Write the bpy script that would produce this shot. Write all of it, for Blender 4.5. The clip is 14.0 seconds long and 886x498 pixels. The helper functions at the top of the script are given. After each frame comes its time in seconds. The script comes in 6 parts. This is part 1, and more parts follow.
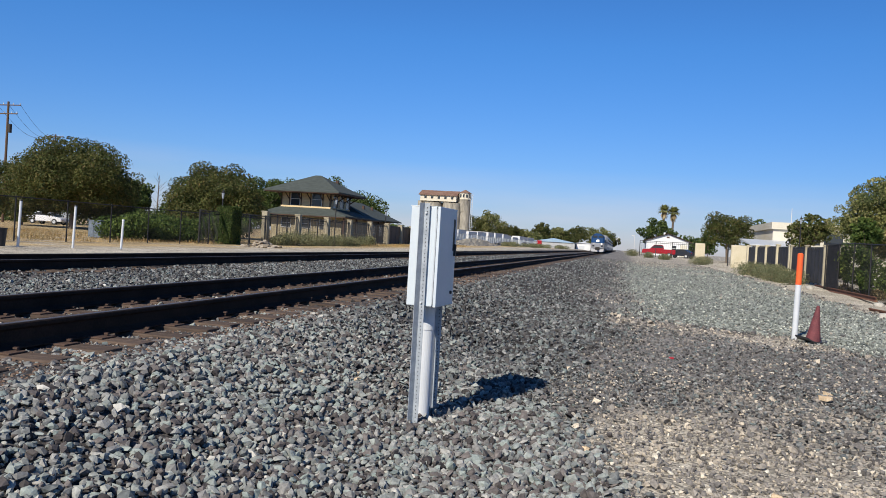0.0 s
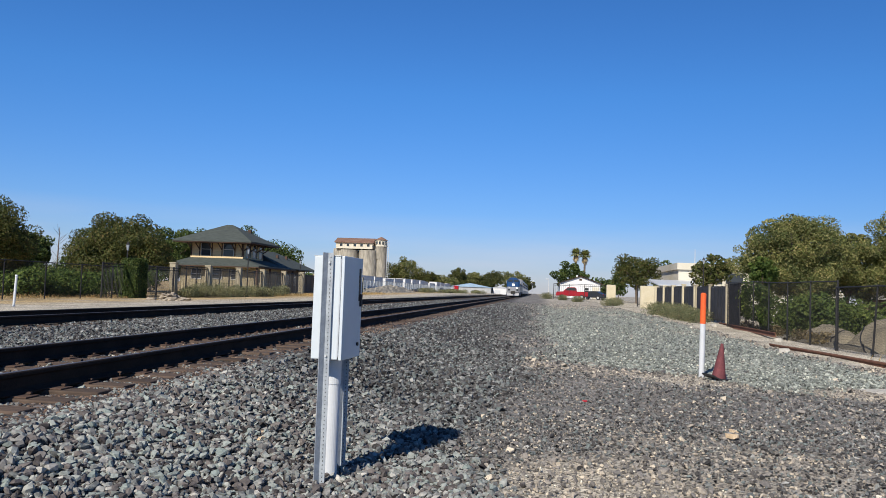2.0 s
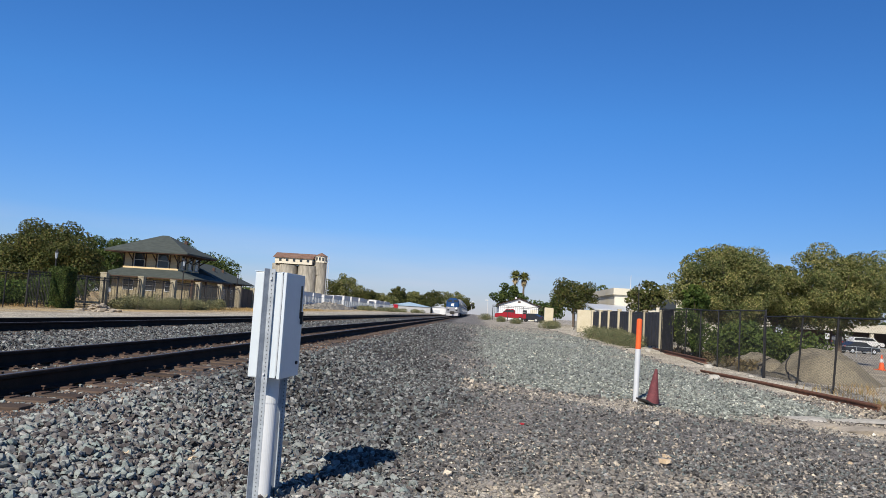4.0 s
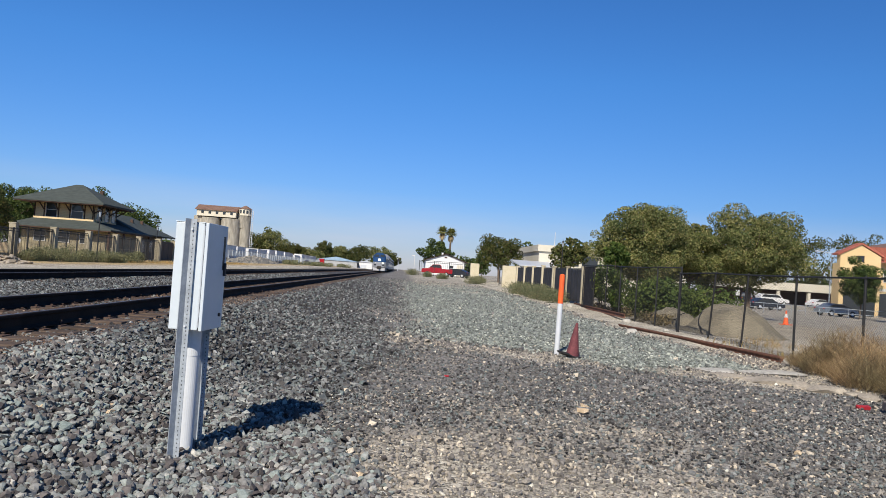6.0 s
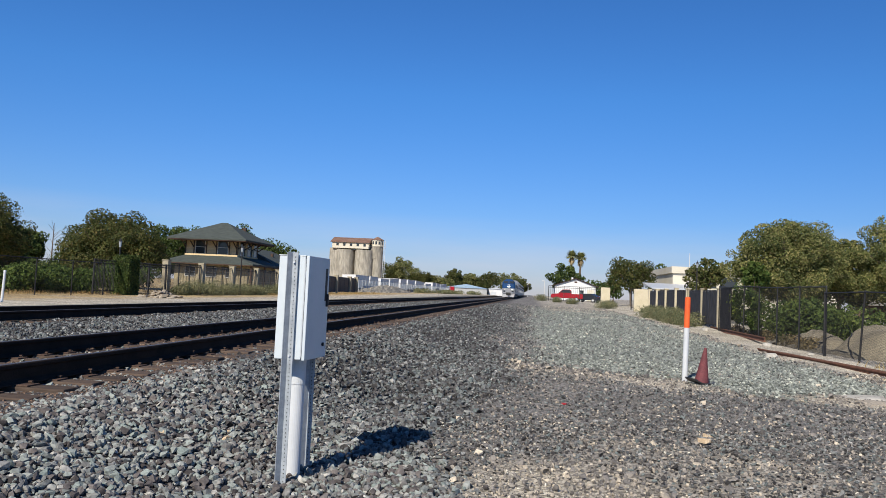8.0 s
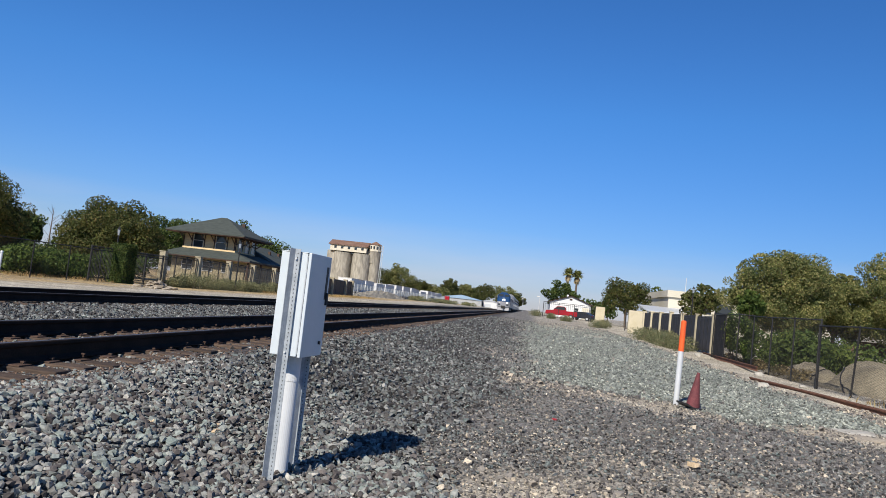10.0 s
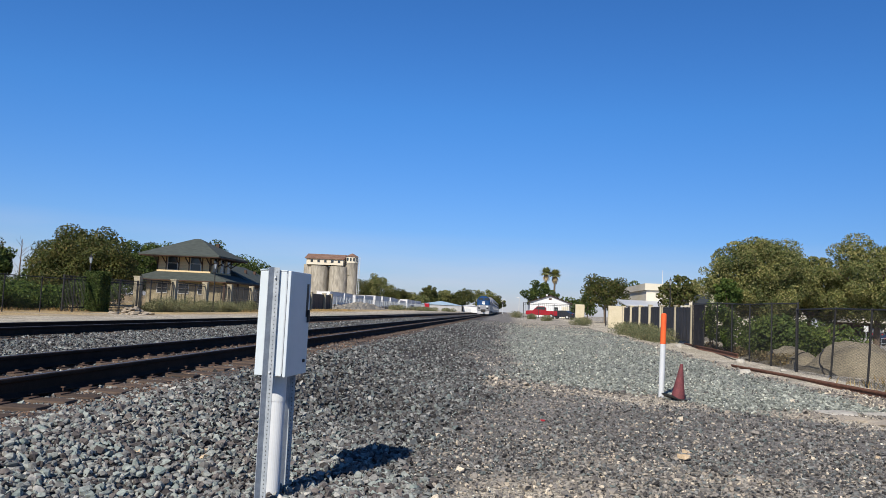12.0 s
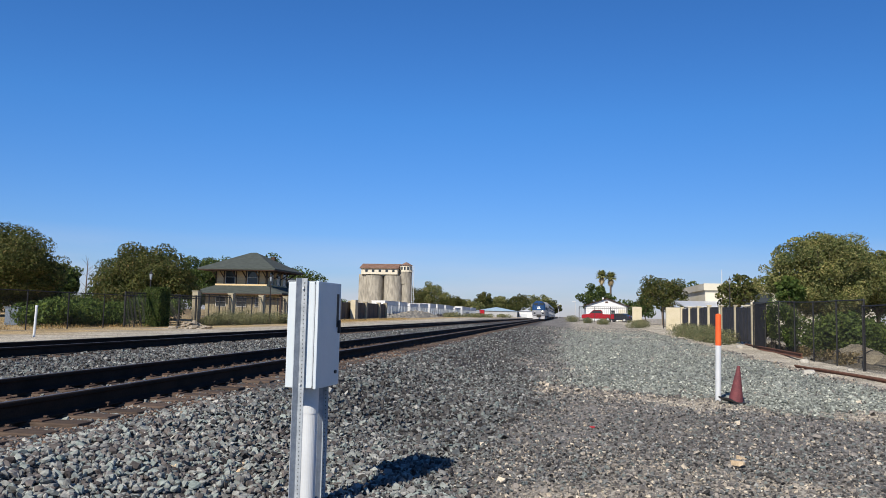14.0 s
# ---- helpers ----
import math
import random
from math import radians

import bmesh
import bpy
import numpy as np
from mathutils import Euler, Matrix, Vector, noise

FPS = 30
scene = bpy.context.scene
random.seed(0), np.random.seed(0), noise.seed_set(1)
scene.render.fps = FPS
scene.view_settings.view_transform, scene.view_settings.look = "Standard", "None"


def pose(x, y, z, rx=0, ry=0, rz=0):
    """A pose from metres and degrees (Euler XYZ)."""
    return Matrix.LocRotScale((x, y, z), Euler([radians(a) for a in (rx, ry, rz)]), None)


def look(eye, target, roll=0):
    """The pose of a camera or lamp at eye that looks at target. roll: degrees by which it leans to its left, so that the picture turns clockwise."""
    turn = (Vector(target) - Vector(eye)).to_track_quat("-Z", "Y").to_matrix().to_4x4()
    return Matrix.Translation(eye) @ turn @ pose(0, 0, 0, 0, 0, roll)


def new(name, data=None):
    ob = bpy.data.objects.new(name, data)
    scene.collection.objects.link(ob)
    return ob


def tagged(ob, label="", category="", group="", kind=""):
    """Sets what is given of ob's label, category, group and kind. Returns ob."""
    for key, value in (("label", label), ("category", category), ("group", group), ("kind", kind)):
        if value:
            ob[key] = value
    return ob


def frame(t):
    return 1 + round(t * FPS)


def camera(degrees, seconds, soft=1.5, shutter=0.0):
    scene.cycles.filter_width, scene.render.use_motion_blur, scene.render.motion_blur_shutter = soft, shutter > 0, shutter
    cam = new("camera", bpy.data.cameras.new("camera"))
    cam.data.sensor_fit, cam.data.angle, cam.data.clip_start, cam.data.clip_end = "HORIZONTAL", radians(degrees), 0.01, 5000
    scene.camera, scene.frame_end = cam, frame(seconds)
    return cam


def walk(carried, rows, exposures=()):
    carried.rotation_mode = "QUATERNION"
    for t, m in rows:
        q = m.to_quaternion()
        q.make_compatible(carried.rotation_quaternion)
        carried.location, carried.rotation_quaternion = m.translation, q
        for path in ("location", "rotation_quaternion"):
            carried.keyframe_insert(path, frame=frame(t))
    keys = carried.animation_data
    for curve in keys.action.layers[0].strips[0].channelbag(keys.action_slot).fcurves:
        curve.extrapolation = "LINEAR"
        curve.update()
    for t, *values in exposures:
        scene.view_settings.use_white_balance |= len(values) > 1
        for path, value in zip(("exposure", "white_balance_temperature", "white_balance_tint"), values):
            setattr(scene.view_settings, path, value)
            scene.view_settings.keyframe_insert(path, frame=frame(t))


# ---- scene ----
cam = camera(60.2, 14.0, soft=0.6)
PATH = [
    (0, (-0.035, -0.119, 1.471), (-0.486, 1.83, 1.447), 3.4),
    (0.5, (0.106, -0.046, 1.476), (-0.272, 1.918, 1.493), 4.9),
    (1, (0.099, 0.025, 1.485), (-0.309, 1.979, 1.609), 4.0),
    (1.5, (0.015, 0.042, 1.509), (-0.321, 2.006, 1.68), 2.5),
    (2, (0.027, 0.02, 1.494), (-0.216, 2.003, 1.602), 2.0),
    (2.5, (0.044, 0.065, 1.505), (-0.062, 2.057, 1.649), 2.1),
    (3, (0.015, 0.07, 1.506), (-0.088, 2.059, 1.687), 2.9),
    (3.2, (0.016, 0.064, 1.507), (-0.095, 2.053, 1.69), 3.1),
    (5.5, (-0.059, 0.032, 1.494), (-0.041, 2.03, 1.579), 4.8),
    (6, (-0.001, 0.041, 1.488), (0.105, 2.037, 1.549), 4.0),
    (6.5, (0.117, 0.044, 1.478), (0.295, 2.035, 1.519), 4.4),
    (7, (0.286, 0.101, 1.462), (0.356, 2.1, 1.493), 5.3),
    (7.5, (0.321, 0.101, 1.499), (0.204, 2.095, 1.586), 4.4),
    (8, (0.264, 0.064, 1.509), (0.029, 2.047, 1.619), 2.7),
    (10.5, (0.205, 0.076, 1.477), (-0.022, 2.058, 1.614), 6.7),
    (11, (0.183, 0.065, 1.485), (-0.005, 2.051, 1.622), 4.6),
    (11.5, (0.19, 0.096, 1.492), (0.012, 2.082, 1.649), 2.9),
    (12, (0.2, 0.08, 1.496), (0.029, 2.066, 1.653), 2.7),
    (12.5, (0.251, 0.077, 1.493), (0.085, 2.065, 1.638), 3.0),
    (13, (0.341, 0.107, 1.499), (0.163, 2.094, 1.631), 2.6),
    (13.5, (0.312, 0.237, 1.507), (0.077, 2.219, 1.647), 1.3),
    (14, (0.372, 0.236, 1.505), (0.061, 2.205, 1.675), 1.2),
]
walk(cam, [(t, look(eye, target, roll)) for t, eye, target, roll in PATH], [(0, .25), (14, .25)])

# ---- daylight ----
world = bpy.data.worlds.new("world")
scene.world = world
world.use_nodes = True
wn, wl = world.node_tree.nodes, world.node_tree.links
sky = wn.new("ShaderNodeTexSky")
sky.sky_type, sky.sun_disc = 'NISHITA', False
sky.sun_elevation, sky.sun_rotation = radians(38.5), radians(176)
sky.air_density, sky.dust_density, sky.ozone_density, sky.altitude = 1.0, 0.15, 2.5, 0
hsv = wn.new("ShaderNodeHueSaturation")
hsv.inputs["Saturation"].default_value = 1.15
wl.new(sky.outputs[0], hsv.inputs["Color"])
# summer haze: the sky pales to violet-blue towards the horizon
wco, wsep, wramp, wmul = wn.new("ShaderNodeTexCoord"), wn.new("ShaderNodeSeparateXYZ"), wn.new("ShaderNodeValToRGB"), wn.new("ShaderNodeMix")
wl.new(wco.outputs["Generated"], wsep.inputs[0])
wl.new(wsep.outputs[2], wramp.inputs[0])
for i, (p, c) in enumerate(((0, (.53, .60, .96)), (.10, (.48, .70, 1.13)), (.25, (.46, .85, 1.30)), (.5, (.45, .84, 1.28)), (1, (.17, .29, .46)))):
    e = wramp.color_ramp.elements[i] if i < 2 else wramp.color_ramp.elements.new(p)
    e.position, e.color = p, (*c, 1)
wmul.data_type, wmul.blend_type = 'RGBA', 'MULTIPLY'
wmul.inputs[0].default_value = 1
wl.new(hsv.outputs[0], wmul.inputs[6])
wl.new(wramp.outputs[0], wmul.inputs[7])
# thin pale cloud low over the horizon
wmap, wcl, wlow, wcm, wmix = wn.new("ShaderNodeMapping"), wn.new("ShaderNodeTexNoise"), wn.new("ShaderNodeMapRange"), wn.new("ShaderNodeMath"), wn.new("ShaderNodeMix")
wmap.inputs["Scale"].default_value = (2.2, 2.2, 16)
wcl.inputs["Scale"].default_value, wcl.inputs["Detail"].default_value = 1.6, 5
wl.new(wco.outputs["Generated"], wmap.inputs[0])
wl.new(wmap.outputs[0], wcl.inputs[0])
wlow.inputs[1].default_value, wlow.inputs[2].default_value, wlow.inputs[3].default_value, wlow.inputs[4].default_value = .01, .10, .55, 0
wl.new(wsep.outputs[2], wlow.inputs[0])
wcm.operation = 'MULTIPLY'
wband = wn.new("ShaderNodeMapRange")
wband.inputs[1].default_value, wband.inputs[2].default_value = .32, .64
wl.new(wcl.outputs[0], wband.inputs[0])
wl.new(wband.outputs[0], wcm.inputs[0])
wl.new(wlow.outputs[0], wcm.inputs[1])
wmix.data_type = 'RGBA'
wmix.inputs[7].default_value = (6.9, 7.0, 8.2, 1)
wl.new(wcm.outputs[0], wmix.inputs[0])
wl.new(wmul.outputs[2], wmix.inputs[6])
wl.new(wmix.outputs[2], wn["Background"].inputs[0])
wn["Background"].inputs[1].default_value = 0.078
sun = new("sun", bpy.data.lights.new("sun", 'SUN'))
sun.data.energy, sun.data.angle, sun.data.color = 5.0, radians(0.5), (1, .93, .81)
sun.matrix_world = look((0, 0, 50), (3.25, 9.45, 50 - 8.0))


# ---- materials ----
def pmat(name, c1, c2, scale=4.0, rough=0.8, bump=0.2, metal=0.0, fine=60.0, island=0.0, obj=0.0, spec=0.3, stretch=(1, 1, 1), grain=0.2):
    """Two colours mixed by a broad noise, with a fine grain on top, and relief from the grain."""
    m = bpy.data.materials.new(name)
    m.use_nodes = True
    n, l = m.node_tree.nodes, m.node_tree.links
    b = n["Principled BSDF"]
    co = n.new("ShaderNodeTexCoord")
    mp = n.new("ShaderNodeMapping")
    mp.inputs["Scale"].default_value = stretch
    l.new(co.outputs["Object"], mp.inputs[0])
    a = n.new("ShaderNodeTexNoise")
    a.inputs["Scale"].default_value, a.inputs["Detail"].default_value = scale, 5
    f = n.new("ShaderNodeTexNoise")
    f.inputs["Scale"].default_value, f.inputs["Detail"].default_value = fine, 3
    l.new(mp.outputs[0], a.inputs[0])
    l.new(mp.outputs[0], f.inputs[0])
    r = n.new("ShaderNodeMapRange")
    r.inputs[1].default_value, r.inputs[2].default_value = 0.35, 0.65
    l.new(a.outputs[0], r.inputs[0])
    mx = n.new("ShaderNodeMix")
    mx.data_type = 'RGBA'
    mx.inputs[6].default_value, mx.inputs[7].default_value = (*c1, 1), (*c2, 1)
    l.new(r.outputs[0], mx.inputs[0])
    v = n.new("ShaderNodeMapRange")
    v.inputs[1].default_value, v.inputs[2].default_value, v.inputs[3].default_value, v.inputs[4].default_value = 0.3, 0.7, 1 - grain, 1 + grain
    l.new(f.outputs[0], v.inputs[0])
    last = v.outputs[0]
    for kind, amount, out in (("ShaderNodeNewGeometry", island, "Random Per Island"), ("ShaderNodeObjectInfo", obj, "Random")):
        if amount:
            g, gr, mu = n.new(kind), n.new("ShaderNodeMapRange"), n.new("ShaderNodeMath")
            gr.inputs[3].default_value, gr.inputs[4].default_value = 1 - amount, 1 + amount
            mu.operation = 'MULTIPLY'
            l.new(g.outputs[out], gr.inputs[0])
            l.new(gr.outputs[0], mu.inputs[0])
            l.new(last, mu.inputs[1])
            last = mu.outputs[0]
    sc = n.new("ShaderNodeVectorMath")
    sc.operation = 'SCALE'
    l.new(mx.outputs[2], sc.inputs[0])
    l.new(last, sc.inputs["Scale"])
    l.new(sc.outputs[0], b.inputs["Base Color"])
    b.inputs["Roughness"].default_value, b.inputs["Metallic"].default_value = rough, metal
    b.inputs["Specular IOR Level"].default_value = spec
    if bump:
        bp = n.new("ShaderNodeBump")
        bp.inputs["Strength"].default_value, bp.inputs["Distance"].default_value = bump, 0.01
        l.new(f.outputs[0], bp.inputs["Height"])
        l.new(bp.outputs[0], b.inputs["Normal"])
    return m


def leafmat(name, stops, glow=0.4):
    """Leaves: each its own tint out of a ramp, a little light passing through."""
    m = bpy.data.materials.new(name)
    m.use_nodes = True
    n, l = m.node_tree.nodes, m.node_tree.links
    b = n["Principled BSDF"]
    g = n.new("ShaderNodeNewGeometry")
    ramp = n.new("ShaderNodeValToRGB")
    e = ramp.color_ramp.elements
    while len(e) < len(stops):
        e.new(0.5)
    for i, c in enumerate(stops):
        e[i].position, e[i].color = i / (len(stops) - 1), (*c, 1)
    l.new(g.outputs["Random Per Island"], ramp.inputs[0])
    co, drift, dr, tint = n.new("ShaderNodeTexCoord"), n.new("ShaderNodeTexNoise"), n.new("ShaderNodeValToRGB"), n.new("ShaderNodeMix")
    drift.inputs["Scale"].default_value, drift.inputs["Detail"].default_value = 0.9, 3
    l.new(co.outputs["Object"], drift.inputs[0])
    for i, (p, c) in enumerate(((.32, (.50, .58, .52)), (.68, (1.30, 1.18, 1.0)))):
        dr.color_ramp.elements[i].position, dr.color_ramp.elements[i].color = p, (*c, 1)
    tint.data_type, tint.blend_type = 'RGBA', 'MULTIPLY'
    tint.inputs[0].default_value = 1
    l.new(drift.outputs[0], dr.inputs[0])
    l.new(ramp.outputs[0], tint.inputs[6])
    l.new(dr.outputs[0], tint.inputs[7])
    l.new(tint.outputs[2], b.inputs["Base Color"])
    b.inputs["Roughness"].default_value = 0.6
    b.inputs["Specular IOR Level"].default_value = 0.25
    tr = n.new("ShaderNodeBsdfTranslucent")
    l.new(tint.outputs[2], tr.inputs[0])
    mix = n.new("ShaderNodeMixShader")
    mix.inputs[0].default_value = glow
    l.new(b.outputs[0], mix.inputs[1])
    l.new(tr.outputs[0], mix.inputs[2])
    l.new(mix.outputs[0], n["Material Output"].inputs[0])
    return m


def stonemat(name, stops):
    """Broken stone: every stone its own tint, faint mineral flecks."""
    m = bpy.data.materials.new(name)
    m.use_nodes = True
    n, l = m.node_tree.nodes, m.node_tree.links
    b = n["Principled BSDF"]
    g = n.new("ShaderNodeNewGeometry")
    ramp = n.new("ShaderNodeValToRGB")
    e = ramp.color_ramp.elements
    while len(e) < len(stops):
        e.new(0.5)
    for i, (p, c) in enumerate(stops):
        e[i].position, e[i].color = p, (*c, 1)
    l.new(g.outputs["Random Per Island"], ramp.inputs[0])
    co = n.new("ShaderNodeTexCoord")
    f = n.new("ShaderNodeTexNoise")
    f.inputs["Scale"].default_value, f.inputs["Detail"].default_value = 48, 5
    l.new(co.outputs["Object"], f.inputs[0])
    r = n.new("ShaderNodeMapRange")
    r.inputs[1].default_value, r.inputs[2].default_value, r.inputs[3].default_value, r.inputs[4].default_value = 0.3, 0.7, 0.74, 1.26
    l.new(f.outputs[0], r.inputs[0])
    sc = n.new("ShaderNodeVectorMath")
    sc.operation = 'SCALE'
    l.new(ramp.outputs[0], sc.inputs[0])
    l.new(r.outputs[0], sc.inputs["Scale"])
    l.new(sc.outputs[0], b.inputs["Base Color"])
    bp = n.new("ShaderNodeBump")
    bp.inputs["Strength"].default_value, bp.inputs["Distance"].default_value = 0.4, 0.008
    l.new(f.outputs[0], bp.inputs["Height"])
    l.new(bp.outputs[0], b.inputs["Normal"])
    b.inputs["Roughness"].default_value = 0.8
    b.inputs["Specular IOR Level"].default_value = 0.25
    return m


def groundmat():
    """The ground: kinds of soil from the sheet's soil attribute, ballast soil darkened as gap shade, broken up by cells
    of gravel size.
    """
    m = bpy.data.materials.new("ground_soil")
    m.use_nodes = True
    n, l = m.node_tree.nodes, m.node_tree.links
    b = n["Principled BSDF"]
    co = n.new("ShaderNodeTexCoord")
    at = n.new("ShaderNodeAttribute")
    at.attribute_name = "soil"
    sep = n.new("ShaderNodeSeparateColor")
    l.new(at.outputs["Color"], sep.inputs[0])
    col = None
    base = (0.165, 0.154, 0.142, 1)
    # the first colour, under ballast, is darkened to carry the shade between stones
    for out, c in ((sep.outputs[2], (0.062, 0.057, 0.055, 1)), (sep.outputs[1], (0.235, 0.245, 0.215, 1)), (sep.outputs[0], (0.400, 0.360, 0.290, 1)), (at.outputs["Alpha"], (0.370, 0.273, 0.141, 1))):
        mx = n.new("ShaderNodeMix")
        mx.data_type = 'RGBA'
        mx.inputs[6].default_value, mx.inputs[7].default_value = base, c
        if col:
            l.new(col, mx.inputs[6])
        l.new(out, mx.inputs[0])
        col = mx.outputs[2]
    last = None
    for scale, lo, hi in ((42.0, 0.4, 1.6), (11.0, 0.75, 1.25)):
        vo = n.new("ShaderNodeTexVoronoi")
        vo.inputs["Scale"].default_value = scale
        l.new(co.outputs["Object"], vo.inputs[0])
        s2 = n.new("ShaderNodeSeparateColor")
        l.new(vo.outputs["Color"], s2.inputs[0])
        r = n.new("ShaderNodeMapRange")
        r.inputs[3].default_value, r.inputs[4].default_value = lo, hi
        l.new(s2.outputs[0], r.inputs[0])
        if last is None:
            first = vo
            last = r.outputs[0]
        else:
            mu = n.new("ShaderNodeMath")
            mu.operation = 'MULTIPLY'
            l.new(last, mu.inputs[0])
            l.new(r.outputs[0], mu.inputs[1])
            last = mu.outputs[0]
    big = n.new("ShaderNodeTexNoise")
    big.inputs["Scale"].default_value, big.inputs["Detail"].default_value = 0.6, 6
    l.new(co.outputs["Object"], big.inputs[0])
    r = n.new("ShaderNodeMapRange")
    r.inputs[1].default_value, r.inputs[2].default_value, r.inputs[3].default_value, r.inputs[4].default_value = 0.3, 0.7, 0.75, 1.25
    l.new(big.outputs[0], r.inputs[0])
    mu = n.new("ShaderNodeMath")
    mu.operation = 'MULTIPLY'
    l.new(last, mu.inputs[0])
    l.new(r.outputs[0], mu.inputs[1])
    sc = n.new("ShaderNodeVectorMath")
    sc.operation = 'SCALE'
    l.new(col, sc.inputs[0])
    l.new(mu.outputs[0], sc.inputs["Scale"])
    l.new(sc.outputs[0], b.inputs["Base Color"])
    b.inputs["Roughness"].default_value = 0.9
    b.inputs["Specular IOR Level"].default_value = 0.2
    bp = n.new("ShaderNodeBump")
    bp.invert = True
    bp.inputs["Strength"].default_value, bp.inputs["Distance"].default_value = 1.0, 0.006
    l.new(first.outputs["Distance"], bp.inputs["Height"])
    l.new(bp.outputs[0], b.inputs["Normal"])
    return m


def glassmat(name, c=(0.03, 0.035, 0.04)):
    m = bpy.data.materials.new(name)
    m.use_nodes = True
    b = m.node_tree.nodes["Principled BSDF"]
    b.inputs["Base Color"].default_value, b.inputs["Roughness"].default_value = (*c, 1), 0.08
    return m


def lampmat(name, c, strength):
    m = bpy.data.materials.new(name)
    m.use_nodes = True
    b = m.node_tree.nodes["Principled BSDF"]
    b.inputs["Emission Color"].default_value, b.inputs["Emission Strength"].default_value = (*c, 1), strength
    return m


SOIL = groundmat()
BALLAST = stonemat("ballast_stone", [(0, (.034, .030, .030)), (.14, (.102, .090, .086)), (.28, (.151, .133, .126)), (.40, (.133, .144, .141)), (.52, (.207, .200, .192)), (.64, (.196, .232, .216)), (.78, (.266, .259, .245)), (.90, (.254, .292, .273)), (.97, (.326, .318, .294)), (.992, (.419, .402, .361)), (1, (.460, .447, .412))])
GREENSTONE = stonemat("green_gravel_stone", [(0, (.095, .100, .092)), (.4, (.185, .200, .180)), (.75, (.255, .276, .248)), (.92, (.335, .348, .305)), (1, (.546, .561, .484))])
PEBBLE = stonemat("pebble_stone", [(0, (.084, .076, .069)), (.35, (.181, .167, .155)), (.65, (.279, .250, .217)), (.88, (.412, .353, .278)), (.97, (.581, .505, .398)), (1, (.612, .594, .513))])
DARKBALLAST = stonemat("dark_ballast_stone", [(0, (.022, .021, .021)), (.2, (.064, .060, .058)), (.38, (.098, .092, .090)), (.52, (.092, .100, .102)), (.66, (.143, .143, .140)), (.78, (.137, .165, .159)), (.88, (.199, .203, .193)), (.97, (.254, .252, .242)), (1, (.353, .351, .334))])
RUSTSTONE = stonemat("rust_dusted_stone", [(0, (.06, .04, .03)), (.5, (.14, .09, .065)), (.8, (.20, .13, .09)), (1, (.28, .22, .17))])
RAIL = pmat("rail_steel", (.020, .015, .012), (.036, .024, .018), 3, .85, .2, 0, 50, spec=.12)
RAILTOP = pmat("rail_tread_steel", (.10, .085, .075), (.15, .13, .115), 3, .5, .05, .5, 80)
TIE = pmat("weathered_tie_wood", (.054, .037, .029), (.101, .072, .054), 5, .9, .6, 0, 40, obj=.3, stretch=(.3, 4, 1))
RUST = pmat("rusty_steel", (.11, .05, .032), (.17, .08, .05), 6, .85, .4, .1, 50)
PLATE = pmat("brown_tie_plate_steel", (.06, .038, .03), (.10, .062, .045), 6, .85, .3, .1, 50)
CABINET = pmat("white_powder_coat", (.545, .595, .625), (.51, .56, .59), 3, .45, .02, 0, 30, spec=.5, grain=.02)
GALV = pmat("galvanised_steel", (.46, .48, .50), (.56, .58, .60), 14, .5, .05, .15, 60, grain=.08)
POSTSTEEL = pmat("dull_galvanised_post", (.27, .30, .33), (.36, .39, .42), 14, .55, .05, .1, 60, grain=.1)
PVC = pmat("white_plastic_pipe", (.574, .592, .609), (.522, .539, .557), 3, .4, .02, 0, 40, spec=.5, grain=.03)
BLACK = pmat("black_plastic", (.02, .02, .022), (.03, .03, .03), 8, .5, .1)
ORANGE = pmat("orange_reflective_band", (.80, .13, .03), (.70, .10, .03), 6, .5, .02)
CONE = pmat("faded_maroon_rubber", (.16, .045, .05), (.11, .035, .04), 7, .75, .1)
FENCE = pmat("black_coated_wire", (.016, .016, .018), (.026, .025, .025), 5, .6, 0)
SCREEN = pmat("dark_windscreen_fabric", (.03, .032, .04), (.05, .05, .058), 2, .9, .1)
STUCCO = pmat("cream_stucco", (.487, .426, .296), (.539, .479, .348), 1.5, .9, .2, 0, 30)
KHAKI = pmat("khaki_stucco", (.305, .264, .184), (.352, .308, .220), 1.5, .9, .2, 0, 30)
SIDING = pmat("tan_painted_siding", (.62, .46, .25), (.68, .52, .30), 1.0, .8, .1, 0, 20, stretch=(1, 1, 8))
BATTEN = pmat("khaki_boards", (.296, .252, .161), (.357, .309, .204), 2, .85, .2, 0, 20, stretch=(6, 6, .5))
# brown of the fence boarding; on the depot wing it stands for porch shade
PORCH = pmat("dark_brown_boards_and_shade", (.085, .068, .055), (.12, .098, .078), 2, .85, .2, 0, 20, stretch=(6, 6, .5))
ROOFG = pmat("grey_green_shingles", (.049, .058, .053), (.069, .080, .073), 2, .9, .3, 0, 25, stretch=(1, 1, 4))
TRIMB = pmat("dark_brown_trim", (.055, .03, .022), (.08, .045, .03), 3, .7, .1)
TRIMW = pmat("white_trim_paint", (.609, .600, .574), (.539, .531, .505), 4, .6, .05)
CONCRETE = pmat("pale_concrete", (.348, .331, .296), (.435, .409, .365), 1.2, .9, .3, 0, 14)
SILO = pmat("stained_silo_concrete", (.240, .221, .185), (.351, .323, .268), .3, .9, .2, 0, 1.6, stretch=(1, 1, .25), grain=.3)
SILOROOF = pmat("rust_red_tin_roof", (.165, .090, .064), (.225, .143, .105), .4, .8, .1, 0, 6)
WHITEWALL = pmat("white_wall_paint", (.661, .661, .652), (.609, .609, .609), .8, .8, .1, 0, 12, grain=.05)
